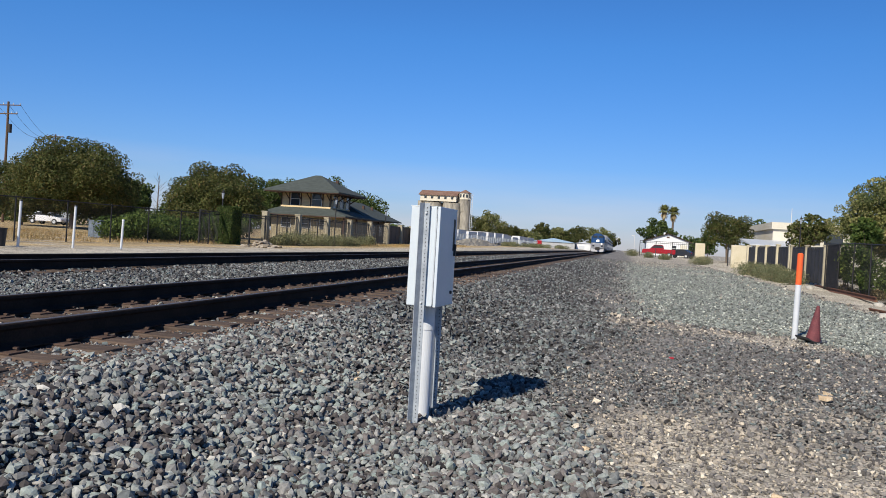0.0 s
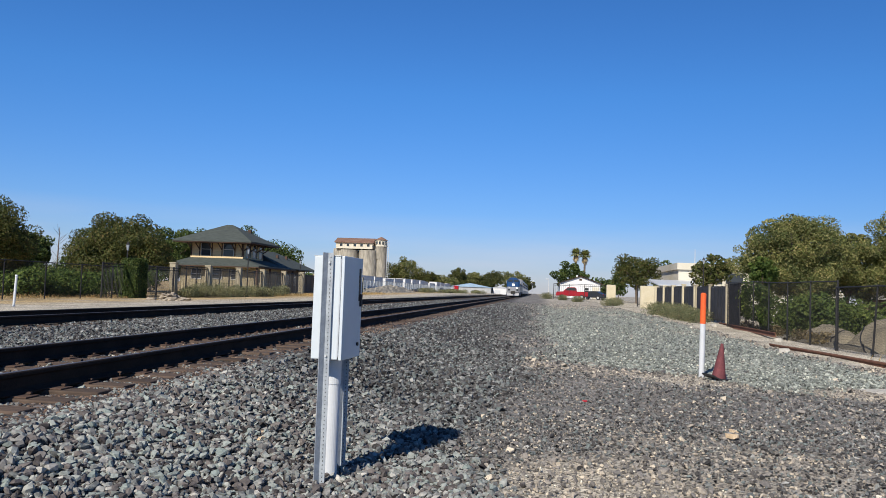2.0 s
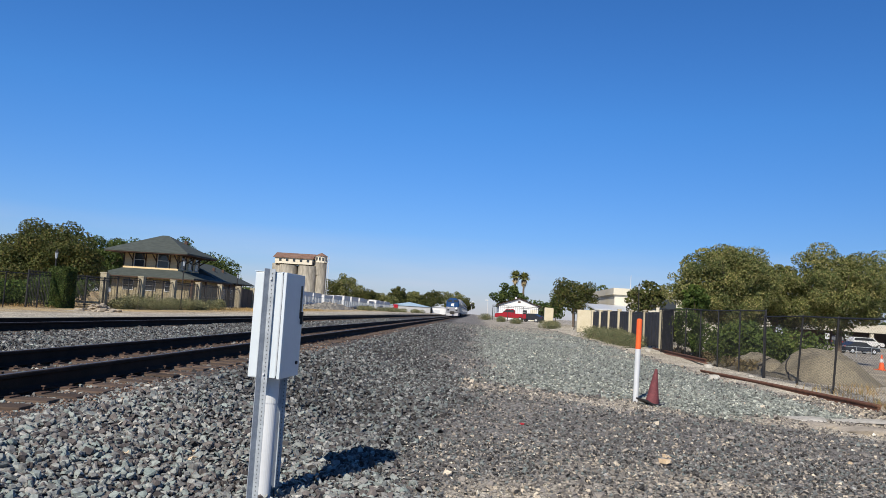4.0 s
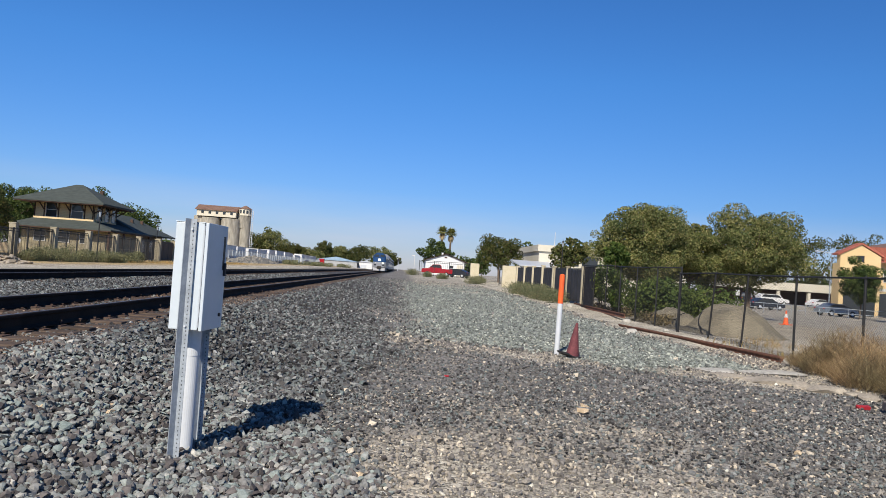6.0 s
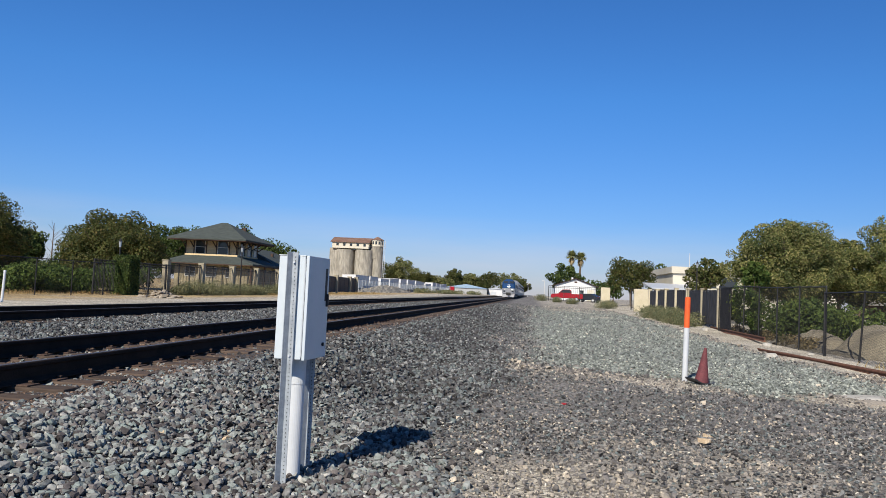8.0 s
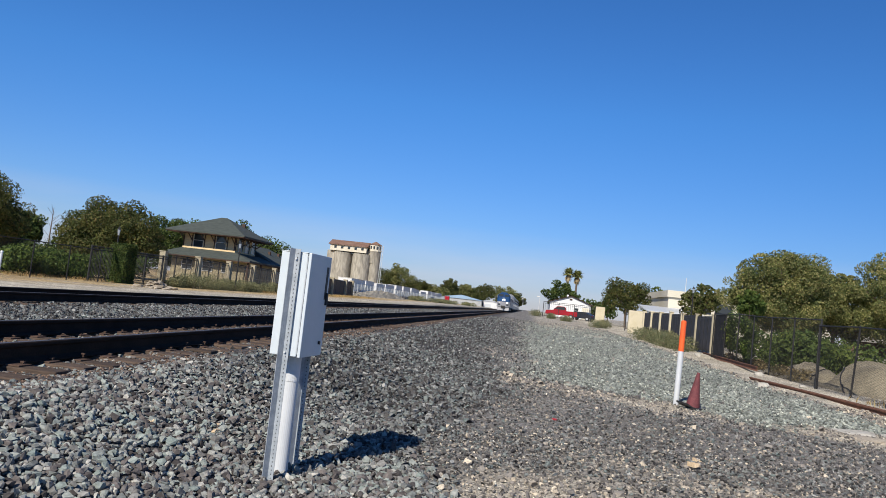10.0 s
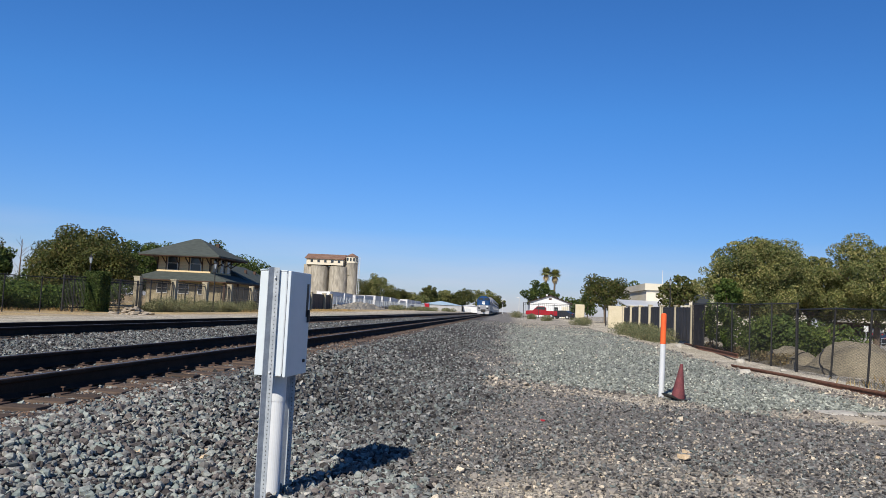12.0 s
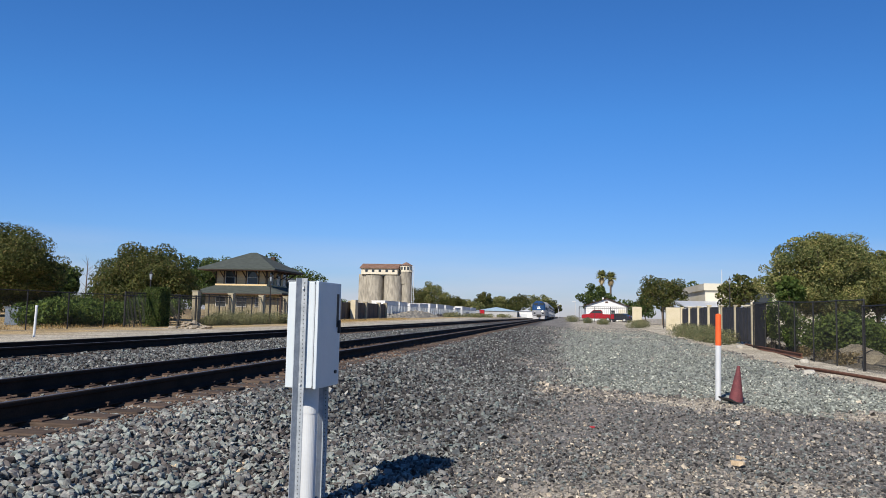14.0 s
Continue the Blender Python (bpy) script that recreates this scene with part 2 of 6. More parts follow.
CREAM = pmat("cream_rendered_wall", (.539, .496, .392), (.592, .548, .452), .5, .9, .1, 0, 10, grain=.05)
YELLOW = pmat("warm_yellow_render", (.609, .435, .217), (.644, .470, .252), .5, .9, .1, 0, 10, grain=.05)
CLAY = pmat("red_clay_tiles", (.296, .087, .057), (.383, .131, .087), 2.5, .85, .3, 0, 12, obj=.15)
BROWNROOF = pmat("brown_roof_sheet", (.14, .085, .065), (.18, .115, .09), .8, .85, .2, 0, 10)
GLASS = glassmat("dark_window_glass")
ASPHALT = pmat("cracked_asphalt", (.28, .245, .20), (.38, .33, .265), 2.5, .95, .6, 0, 25)
SANDPILE = pmat("netted_sand", (.244, .211, .151), (.159, .137, .100), 1.1, .95, .7, 0, 30, grain=.3)
WOOD = pmat("grey_weathered_wood", (.16, .13, .105), (.24, .20, .165), 3, .9, .5, 0, 40, stretch=(.4, 4, 4))
BARK = pmat("rough_bark", (.10, .075, .055), (.17, .13, .10), 4, .95, .6, 0, 25, stretch=(1, 1, .3))
POLEWOOD = pmat("brown_utility_pole_wood", (.078, .045, .027), (.114, .072, .045), 2, .9, .4, 0, 30, stretch=(1, 1, .1))
REDPAINT = pmat("red_car_paint", (.315, .010, .017), (.280, .008, .014), 1, .25, 0, 0, 10, spec=.6, grain=.05)
WHITEPAINT = pmat("white_car_paint", (.679, .679, .687), (.644, .644, .652), 1, .25, 0, 0, 10, spec=.6, grain=.05)
GREYPAINT = pmat("silver_blue_car_paint", (.22, .26, .31), (.20, .24, .29), 1, .25, 0, .4, 10, spec=.6, grain=.05)
DARKPAINT = pmat("dark_car_paint", (.03, .035, .045), (.025, .03, .04), 1, .25, 0, 0, 10, spec=.6, grain=.05)
TYRE = pmat("tyre_rubber", (.018, .018, .018), (.028, .028, .028), 6, .85, .1)
TRAINBLUE = pmat("deep_blue_train_paint", (.010, .045, .13), (.008, .038, .11), 1, .65, 0, 0, 8, spec=.12, grain=.05)
TRAINSILVER = pmat("silver_train_paint", (.285, .285, .299), (.235, .235, .249), .7, .4, 0, .15, 8, spec=.5, grain=.05)
TRAINDARK = pmat("dark_running_gear", (.03, .028, .026), (.05, .045, .04), 3, .7, .1, .2)
HEADLIGHT = lampmat("headlight_glow", (1, .9, .7), 6)
REDSCRAP = pmat("red_plastic_scrap", (.330, .024, .030), (.300, .018, .030), 5, .5, 0)
GREYWALL = pmat("grey_metal_wall", (.30, .31, .32), (.38, .39, .40), .5, .6, .05, 0, 8)
BLUEROOF = pmat("blue_metal_roof", (.22, .33, .46), (.27, .38, .50), 1, .5, .05)
OAK = leafmat("dull_green_leaves", [(.044, .058, .020), (.075, .098, .030), (.101, .124, .040), (.140, .144, .052), (.160, .133, .058)])
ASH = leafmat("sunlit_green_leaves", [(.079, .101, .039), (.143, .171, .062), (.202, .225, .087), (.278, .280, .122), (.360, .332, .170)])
DEEP = leafmat("deep_green_leaves", [(.036, .062, .020), (.069, .104, .031), (.097, .146, .045), (.157, .191, .060)])
HEDGE = leafmat("clipped_hedge_leaves", [(.048, .081, .022), (.094, .137, .037), (.132, .190, .054), (.205, .249, .076)])
IVY = leafmat("ivy_leaves", [(.037, .074, .018), (.074, .123, .031), (.112, .172, .044), (.161, .209, .061)])
SAGE = leafmat("sage_green_twigs", [(.104, .112, .061), (.151, .163, .093), (.198, .210, .127), (.246, .240, .147)], .2)
STRAW = leafmat("dry_brown_twigs", [(.161, .109, .069), (.276, .196, .121), (.391, .287, .172), (.483, .380, .241)], .2)
OLIVE = leafmat("olive_brown_twigs", [(.13, .10, .058), (.21, .165, .092), (.29, .235, .135), (.37, .30, .18)], .2)
GRASS = leafmat("golden_dry_grass", [(.261, .165, .070), (.365, .252, .113), (.452, .331, .165), (.505, .392, .217)], .3)
PALM = leafmat("palm_fronds", [(.216, .252, .090), (.360, .378, .162), (.504, .486, .234)], .2)
DEADPALM = leafmat("dead_palm_skirt", [(.299, .218, .127), (.460, .345, .207), (.575, .460, .299)], .2)


# ---- mesh helpers ----
def bx(bm, x0, x1, y0, y1, z0, z1, m=None):
    base = Matrix.LocRotScale(((x0 + x1) / 2, (y0 + y1) / 2, (z0 + z1) / 2), None, (x1 - x0, y1 - y0, z1 - z0))
    return bmesh.ops.create_cube(bm, size=1, matrix=(m @ base) if m else base)["verts"]


def box(x0, x1, y0, y1, z0, z1, bevel=0.0, m=None):
    bm = bmesh.new()
    bx(bm, x0, x1, y0, y1, z0, z1, m)
    if bevel:
        bmesh.ops.bevel(bm, geom=bm.edges[:], offset=bevel, segments=2, affect='EDGES', profile=0.5)
    return bm


def rod(bm, p0, p1, r0, r1=None, n=8):
    p0, p1 = Vector(p0), Vector(p1)
    d = p1 - p0
    m = Matrix.Translation((p0 + p1) / 2) @ d.to_track_quat('Z', 'Y').to_matrix().to_4x4()
    bmesh.ops.create_cone(bm, cap_ends=True, segments=n, radius1=r0, radius2=r0 if r1 is None else r1, depth=d.length, matrix=m)
    return bm


def rods(*rows, n=8):
    bm = bmesh.new()
    for row in rows:
        rod(bm, *row, n=n)
    return bm


def prism(pts, y0, y1, axis="y"):
    """A closed outline (u, v) pushed along an axis; axis y: u is x, v is z; axis x: u is y, v is z; axis z: u is x, v is y."""
    bm = bmesh.new()
    put = {"y": lambda u, v, w: (u, w, v), "x": lambda u, v, w: (w, u, v), "z": lambda u, v, w: (u, v, w)}[axis]
    a = [bm.verts.new(put(u, v, y0)) for u, v in pts]
    b = [bm.verts.new(put(u, v, y1)) for u, v in pts]
    k = len(pts)
    bm.faces.new(a)
    bm.faces.new(b[::-1])
    for i in range(k):
        bm.faces.new((a[i], b[i], b[(i + 1) % k], a[(i + 1) % k]))
    bmesh.ops.recalc_face_normals(bm, faces=bm.faces[:])
    return bm


def polyhull(points):
    bm = bmesh.new()
    for p in points:
        bm.verts.new(p)
    bmesh.ops.convex_hull(bm, input=bm.verts[:])
    return bm


def chain(ob):
    m = ob.matrix_basis.copy()
    while ob.parent:
        ob = ob.parent
        m = ob.matrix_basis @ m
    return m


def part(name, bm, material, parent, label=""):
    """Links a bmesh, given in the space the top thing stood in, as one mesh under a thing or a part."""
    bm.transform(chain(parent).inverted())
    me = bpy.data.meshes.new(name)
    bm.to_mesh(me)
    bm.free()
    me.materials.append(material)
    ob = new(name, me)
    ob.parent = parent
    return tagged(ob, label)


def solo(name, bm, material, label, category, group="", kind="", loc=(0, 0, 0)):
    """A thing that is one mesh."""
    bm.transform(Matrix.Translation(loc).inverted())
    me = bpy.data.meshes.new(name)
    bm.to_mesh(me)
    bm.free()
    me.materials.append(material)
    ob = new(name, me)
    ob.location = loc
    return tagged(ob, label, category, group, kind)


def thing(name, label, category, loc=(0, 0, 0), group="", kind=""):
    ob = new(name)
    ob.empty_display_size = 0.2
    ob.matrix_basis = Matrix.Translation(loc)
    return tagged(ob, label, category, group, kind)


def mesh_np(name, v, f, mats, index=None):
    """A mesh from numpy vertices and triangles."""
    me = bpy.data.meshes.new(name)
    v, f = np.asarray(v, np.float32), np.asarray(f, np.int32)
    k = f.shape[1]
    me.vertices.add(len(v))
    me.vertices.foreach_set("co", v.ravel())
    me.loops.add(f.size)
    me.loops.foreach_set("vertex_index", f.ravel())
    me.polygons.add(len(f))
    me.polygons.foreach_set("loop_start", np.arange(len(f), dtype=np.int32) * k)
    for m in mats:
        me.materials.append(m)
    if index is not None:
        me.polygons.foreach_set("material_index", np.asarray(index, np.int32))
    me.polygons.foreach_set("use_smooth", np.zeros(len(f), bool))
    me.update(calc_edges=True)
    return me


def part_np(name, v, f, material, parent, label=""):
    off = chain(parent).inverted()
    v = np.asarray(v) @ np.array(off.to_3x3()).T + np.array(off.translation)
    ob = new(name, mesh_np(name, v, f, [material]))
    ob.parent = parent
    return tagged(ob, label)


def unit(a):
    return a / np.maximum(np.linalg.norm(a, axis=-1, keepdims=True), 1e-9)


def leaves(rng, centre, out, size, droop=0.2):
    """Leaf blades, two triangles each and folded along the rib, at the centres."""
    n = len(centre)
    nor = unit(out + rng.normal(0, .5, (n, 3)))
    along = unit(np.cross(nor, rng.normal(0, 1, (n, 3))))
    side = np.cross(nor, along)
    s = (size * rng.uniform(.6, 1.4, n))[:, None]
    tip, tail = centre + along * s * .6 - nor * s * droop, centre - along * s * .5
    a, b = centre + side * s * .36 + nor * s * .08, centre - side * s * .36 + nor * s * .08
    v = np.stack([tail, a, tip, b], 1).reshape(-1, 3)
    i = np.arange(n)[:, None] * 4
    f = np.concatenate([i + [0, 1, 2], i + [0, 2, 3]], 1).reshape(-1, 3)
    return v, f


def blob_points(rng, blobs, n, ragged=0.25):
    """Points in the outer shell of many overlapping clumps, and the way outwards. blobs: rows of x y z rx ry rz."""
    blobs = np.asarray(blobs, float)
    w = blobs[:, 3] * blobs[:, 4] + blobs[:, 4] * blobs[:, 5] + blobs[:, 3] * blobs[:, 5]
    k = rng.choice(len(blobs), n, p=w / w.sum())
    d = unit(rng.normal(0, 1, (n, 3)))
    r = 1 - np.abs(rng.normal(0, ragged, n)) + rng.normal(0, .045, n)
    return blobs[k, :3] + d * blobs[k, 3:] * np.clip(r, .2, 1.25)[:, None], d


def clumps(rng, centre, radii, n, small):
    """Clumps spread over a large ellipsoid's shell, uneven in size."""
    d = unit(rng.normal(0, 1, (n, 3)))
    d[:, 2] = np.abs(d[:, 2]) * np.where(rng.random(n) < .45, -.85, 1)
    r = np.where(rng.random(n) < .75, rng.uniform(.72, 1.08, n), rng.uniform(.4, .75, n))[:, None]
    c = np.asarray(centre) + d * np.asarray(radii) * r
    s = small * rng.uniform(.45, 1.2, n)[:, None] * np.array([1, 1, .75])
    return np.concatenate([c, s], 1)


def tree(name, x, y, z, height, crown, label, mat_leaf, seed, n=5000, leaf=.2, trunk_r=.18, lump=.26, count=40, group=""):
    """Trunk with limbs and a crown: crown = (low, half width x, half width y)."""
    rng = np.random.default_rng(seed)
    low, rx, ry = crown
    t = thing(name, label, "tree", (x, y, z), group)
    bm = bmesh.new()
    mid = (low + height) / 2
    fork = low + (height - low) * .22
    rod(bm, (x, y, z - .1), (x + rng.normal(0, .1), y, z + fork), trunk_r, trunk_r * .7, 9)
    part("trunk", bm, BARK, t)
    for i in range(7):
        a = i * 6.283 / 7 + rng.uniform(-.3, .3)
        bm = bmesh.new()
        p = Vector((x, y, z + fork * rng.uniform(.75, 1)))
        q = Vector((x + math.cos(a) * rx * .45, y + math.sin(a) * ry * .45, z + mid))
        e = Vector((x + math.cos(a) * rx * .75, y + math.sin(a) * ry * .75, z + mid + (height - mid) * rng.uniform(0, .6)))
        rod(bm, p, q, trunk_r * .5, trunk_r * .3, 6)
        rod(bm, q, e, trunk_r * .3, trunk_r * .1, 6)
        part("limb", bm, BARK, t)
    c, r = np.array((x, y, z + mid)), np.array((rx, ry, (height - low) / 2))
    cl = clumps(rng, c, r * .9, count, lump * (rx + ry) / 2)
    inner = np.array([[*(c), *(r * .78)]])
    pts, d = blob_points(rng, cl, int(n * .8), .15)
    pin, din = blob_points(rng, inner, n - len(pts), .3)
    v, f = leaves(rng, np.concatenate([pts, pin]), np.concatenate([d, din]), leaf)
    part_np("crown", v, f, mat_leaf, t)
    return t


def bush(name, blobs, label, mat_leaf, seed, n=2500, leaf=.12, base=None, category="bush", group="", ragged=.3):
    rng = np.random.default_rng(seed)
    blobs = np.asarray(blobs, float)
    loc = base or (blobs[:, 0].mean(), blobs[:, 1].mean(), blobs[:, 2].min())
    t = thing(name, label, category, loc, group)
    p, d = blob_points(rng, blobs, n, ragged)
    p[:, 2] = np.maximum(p[:, 2], gh(p[:, 0], p[:, 1]) + .01)
    part_np("foliage", *leaves(rng, p, d, leaf), mat_leaf, t)
    for b in blobs[:6]:
        g = float(gh(np.array([b[0]]), np.array([b[1]]))[0])
        part("stem", rods(((b[0], b[1], g - .05), (b[0] + .1, b[1], b[2] + b[5] * .5), .03, .012), n=5), BARK, t)
    return t


def stalks(rng, x, y, z, height, spread, width):
    """Thin bent stalks rising from points, four triangles each."""
    n = len(x)
    p0 = np.stack([x, y, z], 1)
    lean = rng.normal(0, 1, (n, 2)) * spread
    h = height * rng.uniform(.4, 1.15, n)
    p1 = p0 + np.stack([lean[:, 0] * .4, lean[:, 1] * .4, np.ones(n)], 1) * (h * .55)[:, None]
    p2 = p1 + unit(np.stack([lean[:, 0], lean[:, 1], np.full(n, .75)], 1) + rng.normal(0, .25, (n, 3))) * (h * .5)[:, None]
    a = rng.uniform(0, 6.283, n)
    s = np.stack([np.cos(a), np.sin(a), np.zeros(n)], 1) * width
    v = np.stack([p0 - s, p0 + s, p1 - s * .8, p1 + s * .8, p2], 1).reshape(-1, 3)
    i = np.arange(n)[:, None] * 5
    f = np.concatenate([i + [0, 1, 3], i + [0, 3, 2], i + [2, 3, 4]], 1).reshape(-1, 3)
    return v, f


# ---- ground ----
def sm(x, a, b):
    t = np.clip((x - a) / (b - a), 0, 1)
    return t * t * (3 - 2 * t)


def wave(x, y, s, k):
    """Smooth irregular waves, about -1 to 1."""
    r = np.random.default_rng(k)
    out = 0
    for i in range(6):
        a, p, q = r.uniform(0, 6.283), r.uniform(0, 6.283), s * r.uniform(.6, 1.9)
        out = out + np.sin((x * np.cos(a) + y * np.sin(a)) * q + p)
    return out / 3.2


def gh(x, y):
    """Height of the ground."""
    right = -.07 * sm(y, 7, 11) * (1 - sm(y, 17, 25)) + .3 * sm(y, 25, 55) + .5 * sm(y, 55, 125)
    right = right * (1 - sm(x, 14, 26)) - .4 * sm(x, 16, 34) * (1 - sm(y, 90, 140)) + .03 * wave(x, y, .9, 5)
    left = .42 + .2 * sm(y, 50, 100) + .25 * sm(y, 95, 150)
    bed = .455 + .015 * wave(x, y, 2.2, 6)
    up = sm(-x, 1.4, 3.55)
    z = right * (1 - up) + bed * up
    far = sm(-x, 13.3, 15.5)
    return z * (1 - far) + left * far


def soil(x, y):
    """Shares of sand, green gravel, ballast and dry grass."""
    n1, n2 = wave(x, y, .55, 11), wave(x, y, 1.7, 12)
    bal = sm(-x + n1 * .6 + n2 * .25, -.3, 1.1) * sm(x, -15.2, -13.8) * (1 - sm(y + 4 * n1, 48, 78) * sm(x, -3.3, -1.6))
    green = sm(x + n1 * .45 + n2 * .3, -.6, 1.3) * sm(-x, -8.0, -7.2) * sm(y + n1 * .5 + n2 * .3 - 18.6 + 1.05 * np.clip(x - .5, 0, 4), -.5, .6) * (1 - sm(y + n1 * 3, 60, 80))
    sand = 1.0 * sm(n1 * .45 + n2 * .3 - .42 * np.hypot((x - 1.2) * .85, (y - 5.8) * .42) + 1.0, -.1, .85) * (1 - bal)
    strip = sm(n2 * .4 + 1 - np.abs(y - 17.4 + .75 * x - .3 * n1) / 1.9, .1, 1.0) * sm(x, -1.2, .0) * (1 - sm(x, 3.2, 4.6))
    edge = sm(x + .3 * n2, 7.2, 8.2) * (1 - .5 * sm(x + n1, 12, 18))
    patch = sm(n1 + n2 * .4, .75, 1.3) * sm(x, 3.5, 4.6) * .7
    farr = sm(y + 4 * n1, 52, 72) * sm(x, .5, 2)
    dirt = sm(-x, 13.8, 15.4) * (.72 + .28 * sm(n1 + .6 * n2, -.8, .6))
    slab = sm(1.25 - np.hypot((x - 6.9) / 1.7, (y - 14.3 + .1 * x) / 1.3) + .25 * n2, .0, .5)
    sand = np.clip(np.maximum.reduce([sand * .9, strip * .9, edge, farr * .6, dirt, patch, slab * .9]), 0, 1)
    green = green * (1 - np.maximum.reduce([edge, farr * .6, slab, strip * .8]))
    dry = sm(-x + .5 * n2, 18.6, 20.5) * sm(n2 + 1.2, .1, .8)
    dry = np.maximum(dry, .2 * sm(x + n1, 12, 15) * (1 - sm(x, 20, 25)))
    return np.stack([sand, green, bal, dry], -1)


def ground():
    def line(lo, dense0, dense1, hi, step, grow):
        c = list(np.arange(dense0, dense1, step))
        s, a = step, dense1
        while a < hi:
            c.append(a)
            s *= grow
            a += s
        c.append(hi)
        s, a = step, dense0
        while a > lo:
            s *= grow
            a -= s
            c.insert(0, max(a, lo))
        return np.array(c)

    xs, ys = line(-2500, -8, 10, 2500, .18, 1.12), line(-400, 3, 24, 4500, .18, 1.05)
    X, Y = np.meshgrid(xs, ys)
    Z = gh(X, Y)
    v = np.stack([X, Y, Z], -1).reshape(-1, 3)
    w, h = len(xs), len(ys)
    i = (np.arange(h - 1)[:, None] * w + np.arange(w - 1)).reshape(-1, 1)
    f = i + np.array([0, 1, w + 1, w])
    me = mesh_np("ground", v, f, [SOIL])
    at = me.color_attributes.new("soil", 'FLOAT_COLOR', 'POINT')
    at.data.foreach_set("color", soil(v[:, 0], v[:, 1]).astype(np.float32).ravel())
    return tagged(new("ground", me), "grey ballast, green gravel and sandy dirt beside railway tracks", "ground", kind="structure")


ground()
TRACKS = ((-5.105, "near"), (-11.15, "far"))


def stones(name, x, y, size, index, mats, label, seed, fine, sink=.3):
    """Broken stones strewn on the ground, joined: 20, 13, 10 or 8 faces each."""
    rng = np.random.default_rng(seed)
    n = len(x)
    if fine > 2:
        g = 1.618
        bv = np.array([(-1, g, 0), (1, g, 0), (-1, -g, 0), (1, -g, 0), (0, -1, g), (0, 1, g), (0, -1, -g), (0, 1, -g), (g, 0, -1), (g, 0, 1), (-g, 0, -1), (-g, 0, 1)]) / 1.9
        bf = np.array([(0, 11, 5), (0, 5, 1), (0, 1, 7), (0, 7, 10), (0, 10, 11), (1, 5, 9), (5, 11, 4), (11, 10, 2), (10, 7, 6), (7, 1, 8), (3, 9, 4), (3, 4, 2), (3, 2, 6), (3, 6, 8), (3, 8, 9), (4, 9, 5), (2, 4, 11), (6, 2, 10), (8, 6, 7), (9, 8, 1)])
    elif fine > 1:
        a = np.arange(5) * 1.2566
        bv = np.concatenate([np.stack([np.cos(a) * .95, np.sin(a) * .95, np.full(5, -.55)], 1), np.stack([np.cos(a + .63) * .95, np.sin(a + .63) * .95, np.full(5, .55)], 1)])
        bf = np.array([t3 for i in range(5) for t3 in ((i, (i + 1) % 5, 5 + i), ((i + 1) % 5, 5 + (i + 1) % 5, 5 + i))] + [(5, 6, 7), (5, 7, 8), (5, 8, 9)])
    elif fine:
        bv = np.array([(x, y, z) for x in (-.75, .75) for y in (-.75, .75) for z in (-.75, .75)])
        bf = np.array([(0, 1, 3), (0, 3, 2), (4, 6, 7), (4, 7, 5), (0, 4, 5), (0, 5, 1), (2, 3, 7), (2, 7, 6), (1, 5, 7), (1, 7, 3)])
    else:
        bv = np.array([(1, 0, 0), (-1, 0, 0), (0, 1, 0), (0, -1, 0), (0, 0, 1), (0, 0, -1)], float)
        bf = np.array([(0, 2, 4), (2, 1, 4), (1, 3, 4), (3, 0, 4), (2, 0, 5), (1, 2, 5), (3, 1, 5), (0, 3, 5)])
    v = np.broadcast_to(bv, (n, *bv.shape)) + rng.normal(0, .17, (n, *bv.shape))
    v = v * (size[:, None] * .5 * rng.uniform(.65, 1.3, (n, 3)) * np.stack([np.full(n, 1.2), np.ones(n), np.where(size > .03, .68, .9)], 1))[:, None, :]
    q = unit(np.concatenate([rng.normal(0, 1, (n, 1)) * .5 + .9, rng.normal(0, .42, (n, 2)), rng.normal(0, 1.2, (n, 1))], 1))
    w, u = q[:, :1][:, None, :], q[:, 1:][:, None, :]
    u = np.broadcast_to(u, v.shape)
    c = np.cross(u, v)
    v = v + 2 * (w * c + np.cross(u, c))
    lift = np.where(np.abs(x + 5.105) < 1.7, .1, .8)
    z = gh(x, y) + size * (.5 - sink) * .5 + rng.uniform(0, 1, n) * lift * size * .5 - np.where(lift < .5, size * .25, 0)
    v = v + np.stack([x, y, z], 1)[:, None, :]
    k = len(bv)
    f = (np.arange(n)[:, None, None] * k + bf).reshape(-1, 3)
    me = mesh_np(name, v.reshape(-1, 3), f, mats, np.repeat(index, len(bf)))
    return tagged(new(name, me), label, "gravel", kind="stuff")


def strew(seed, x0, x1, y0, y1, density, keep):
    rng = np.random.default_rng(seed)
    n = int((x1 - x0) * (y1 - y0) * density)
    x, y = rng.uniform(x0, x1, n), rng.uniform(y0, y1, n)
    k = keep(x, y, rng)
    return x[k], y[k], rng


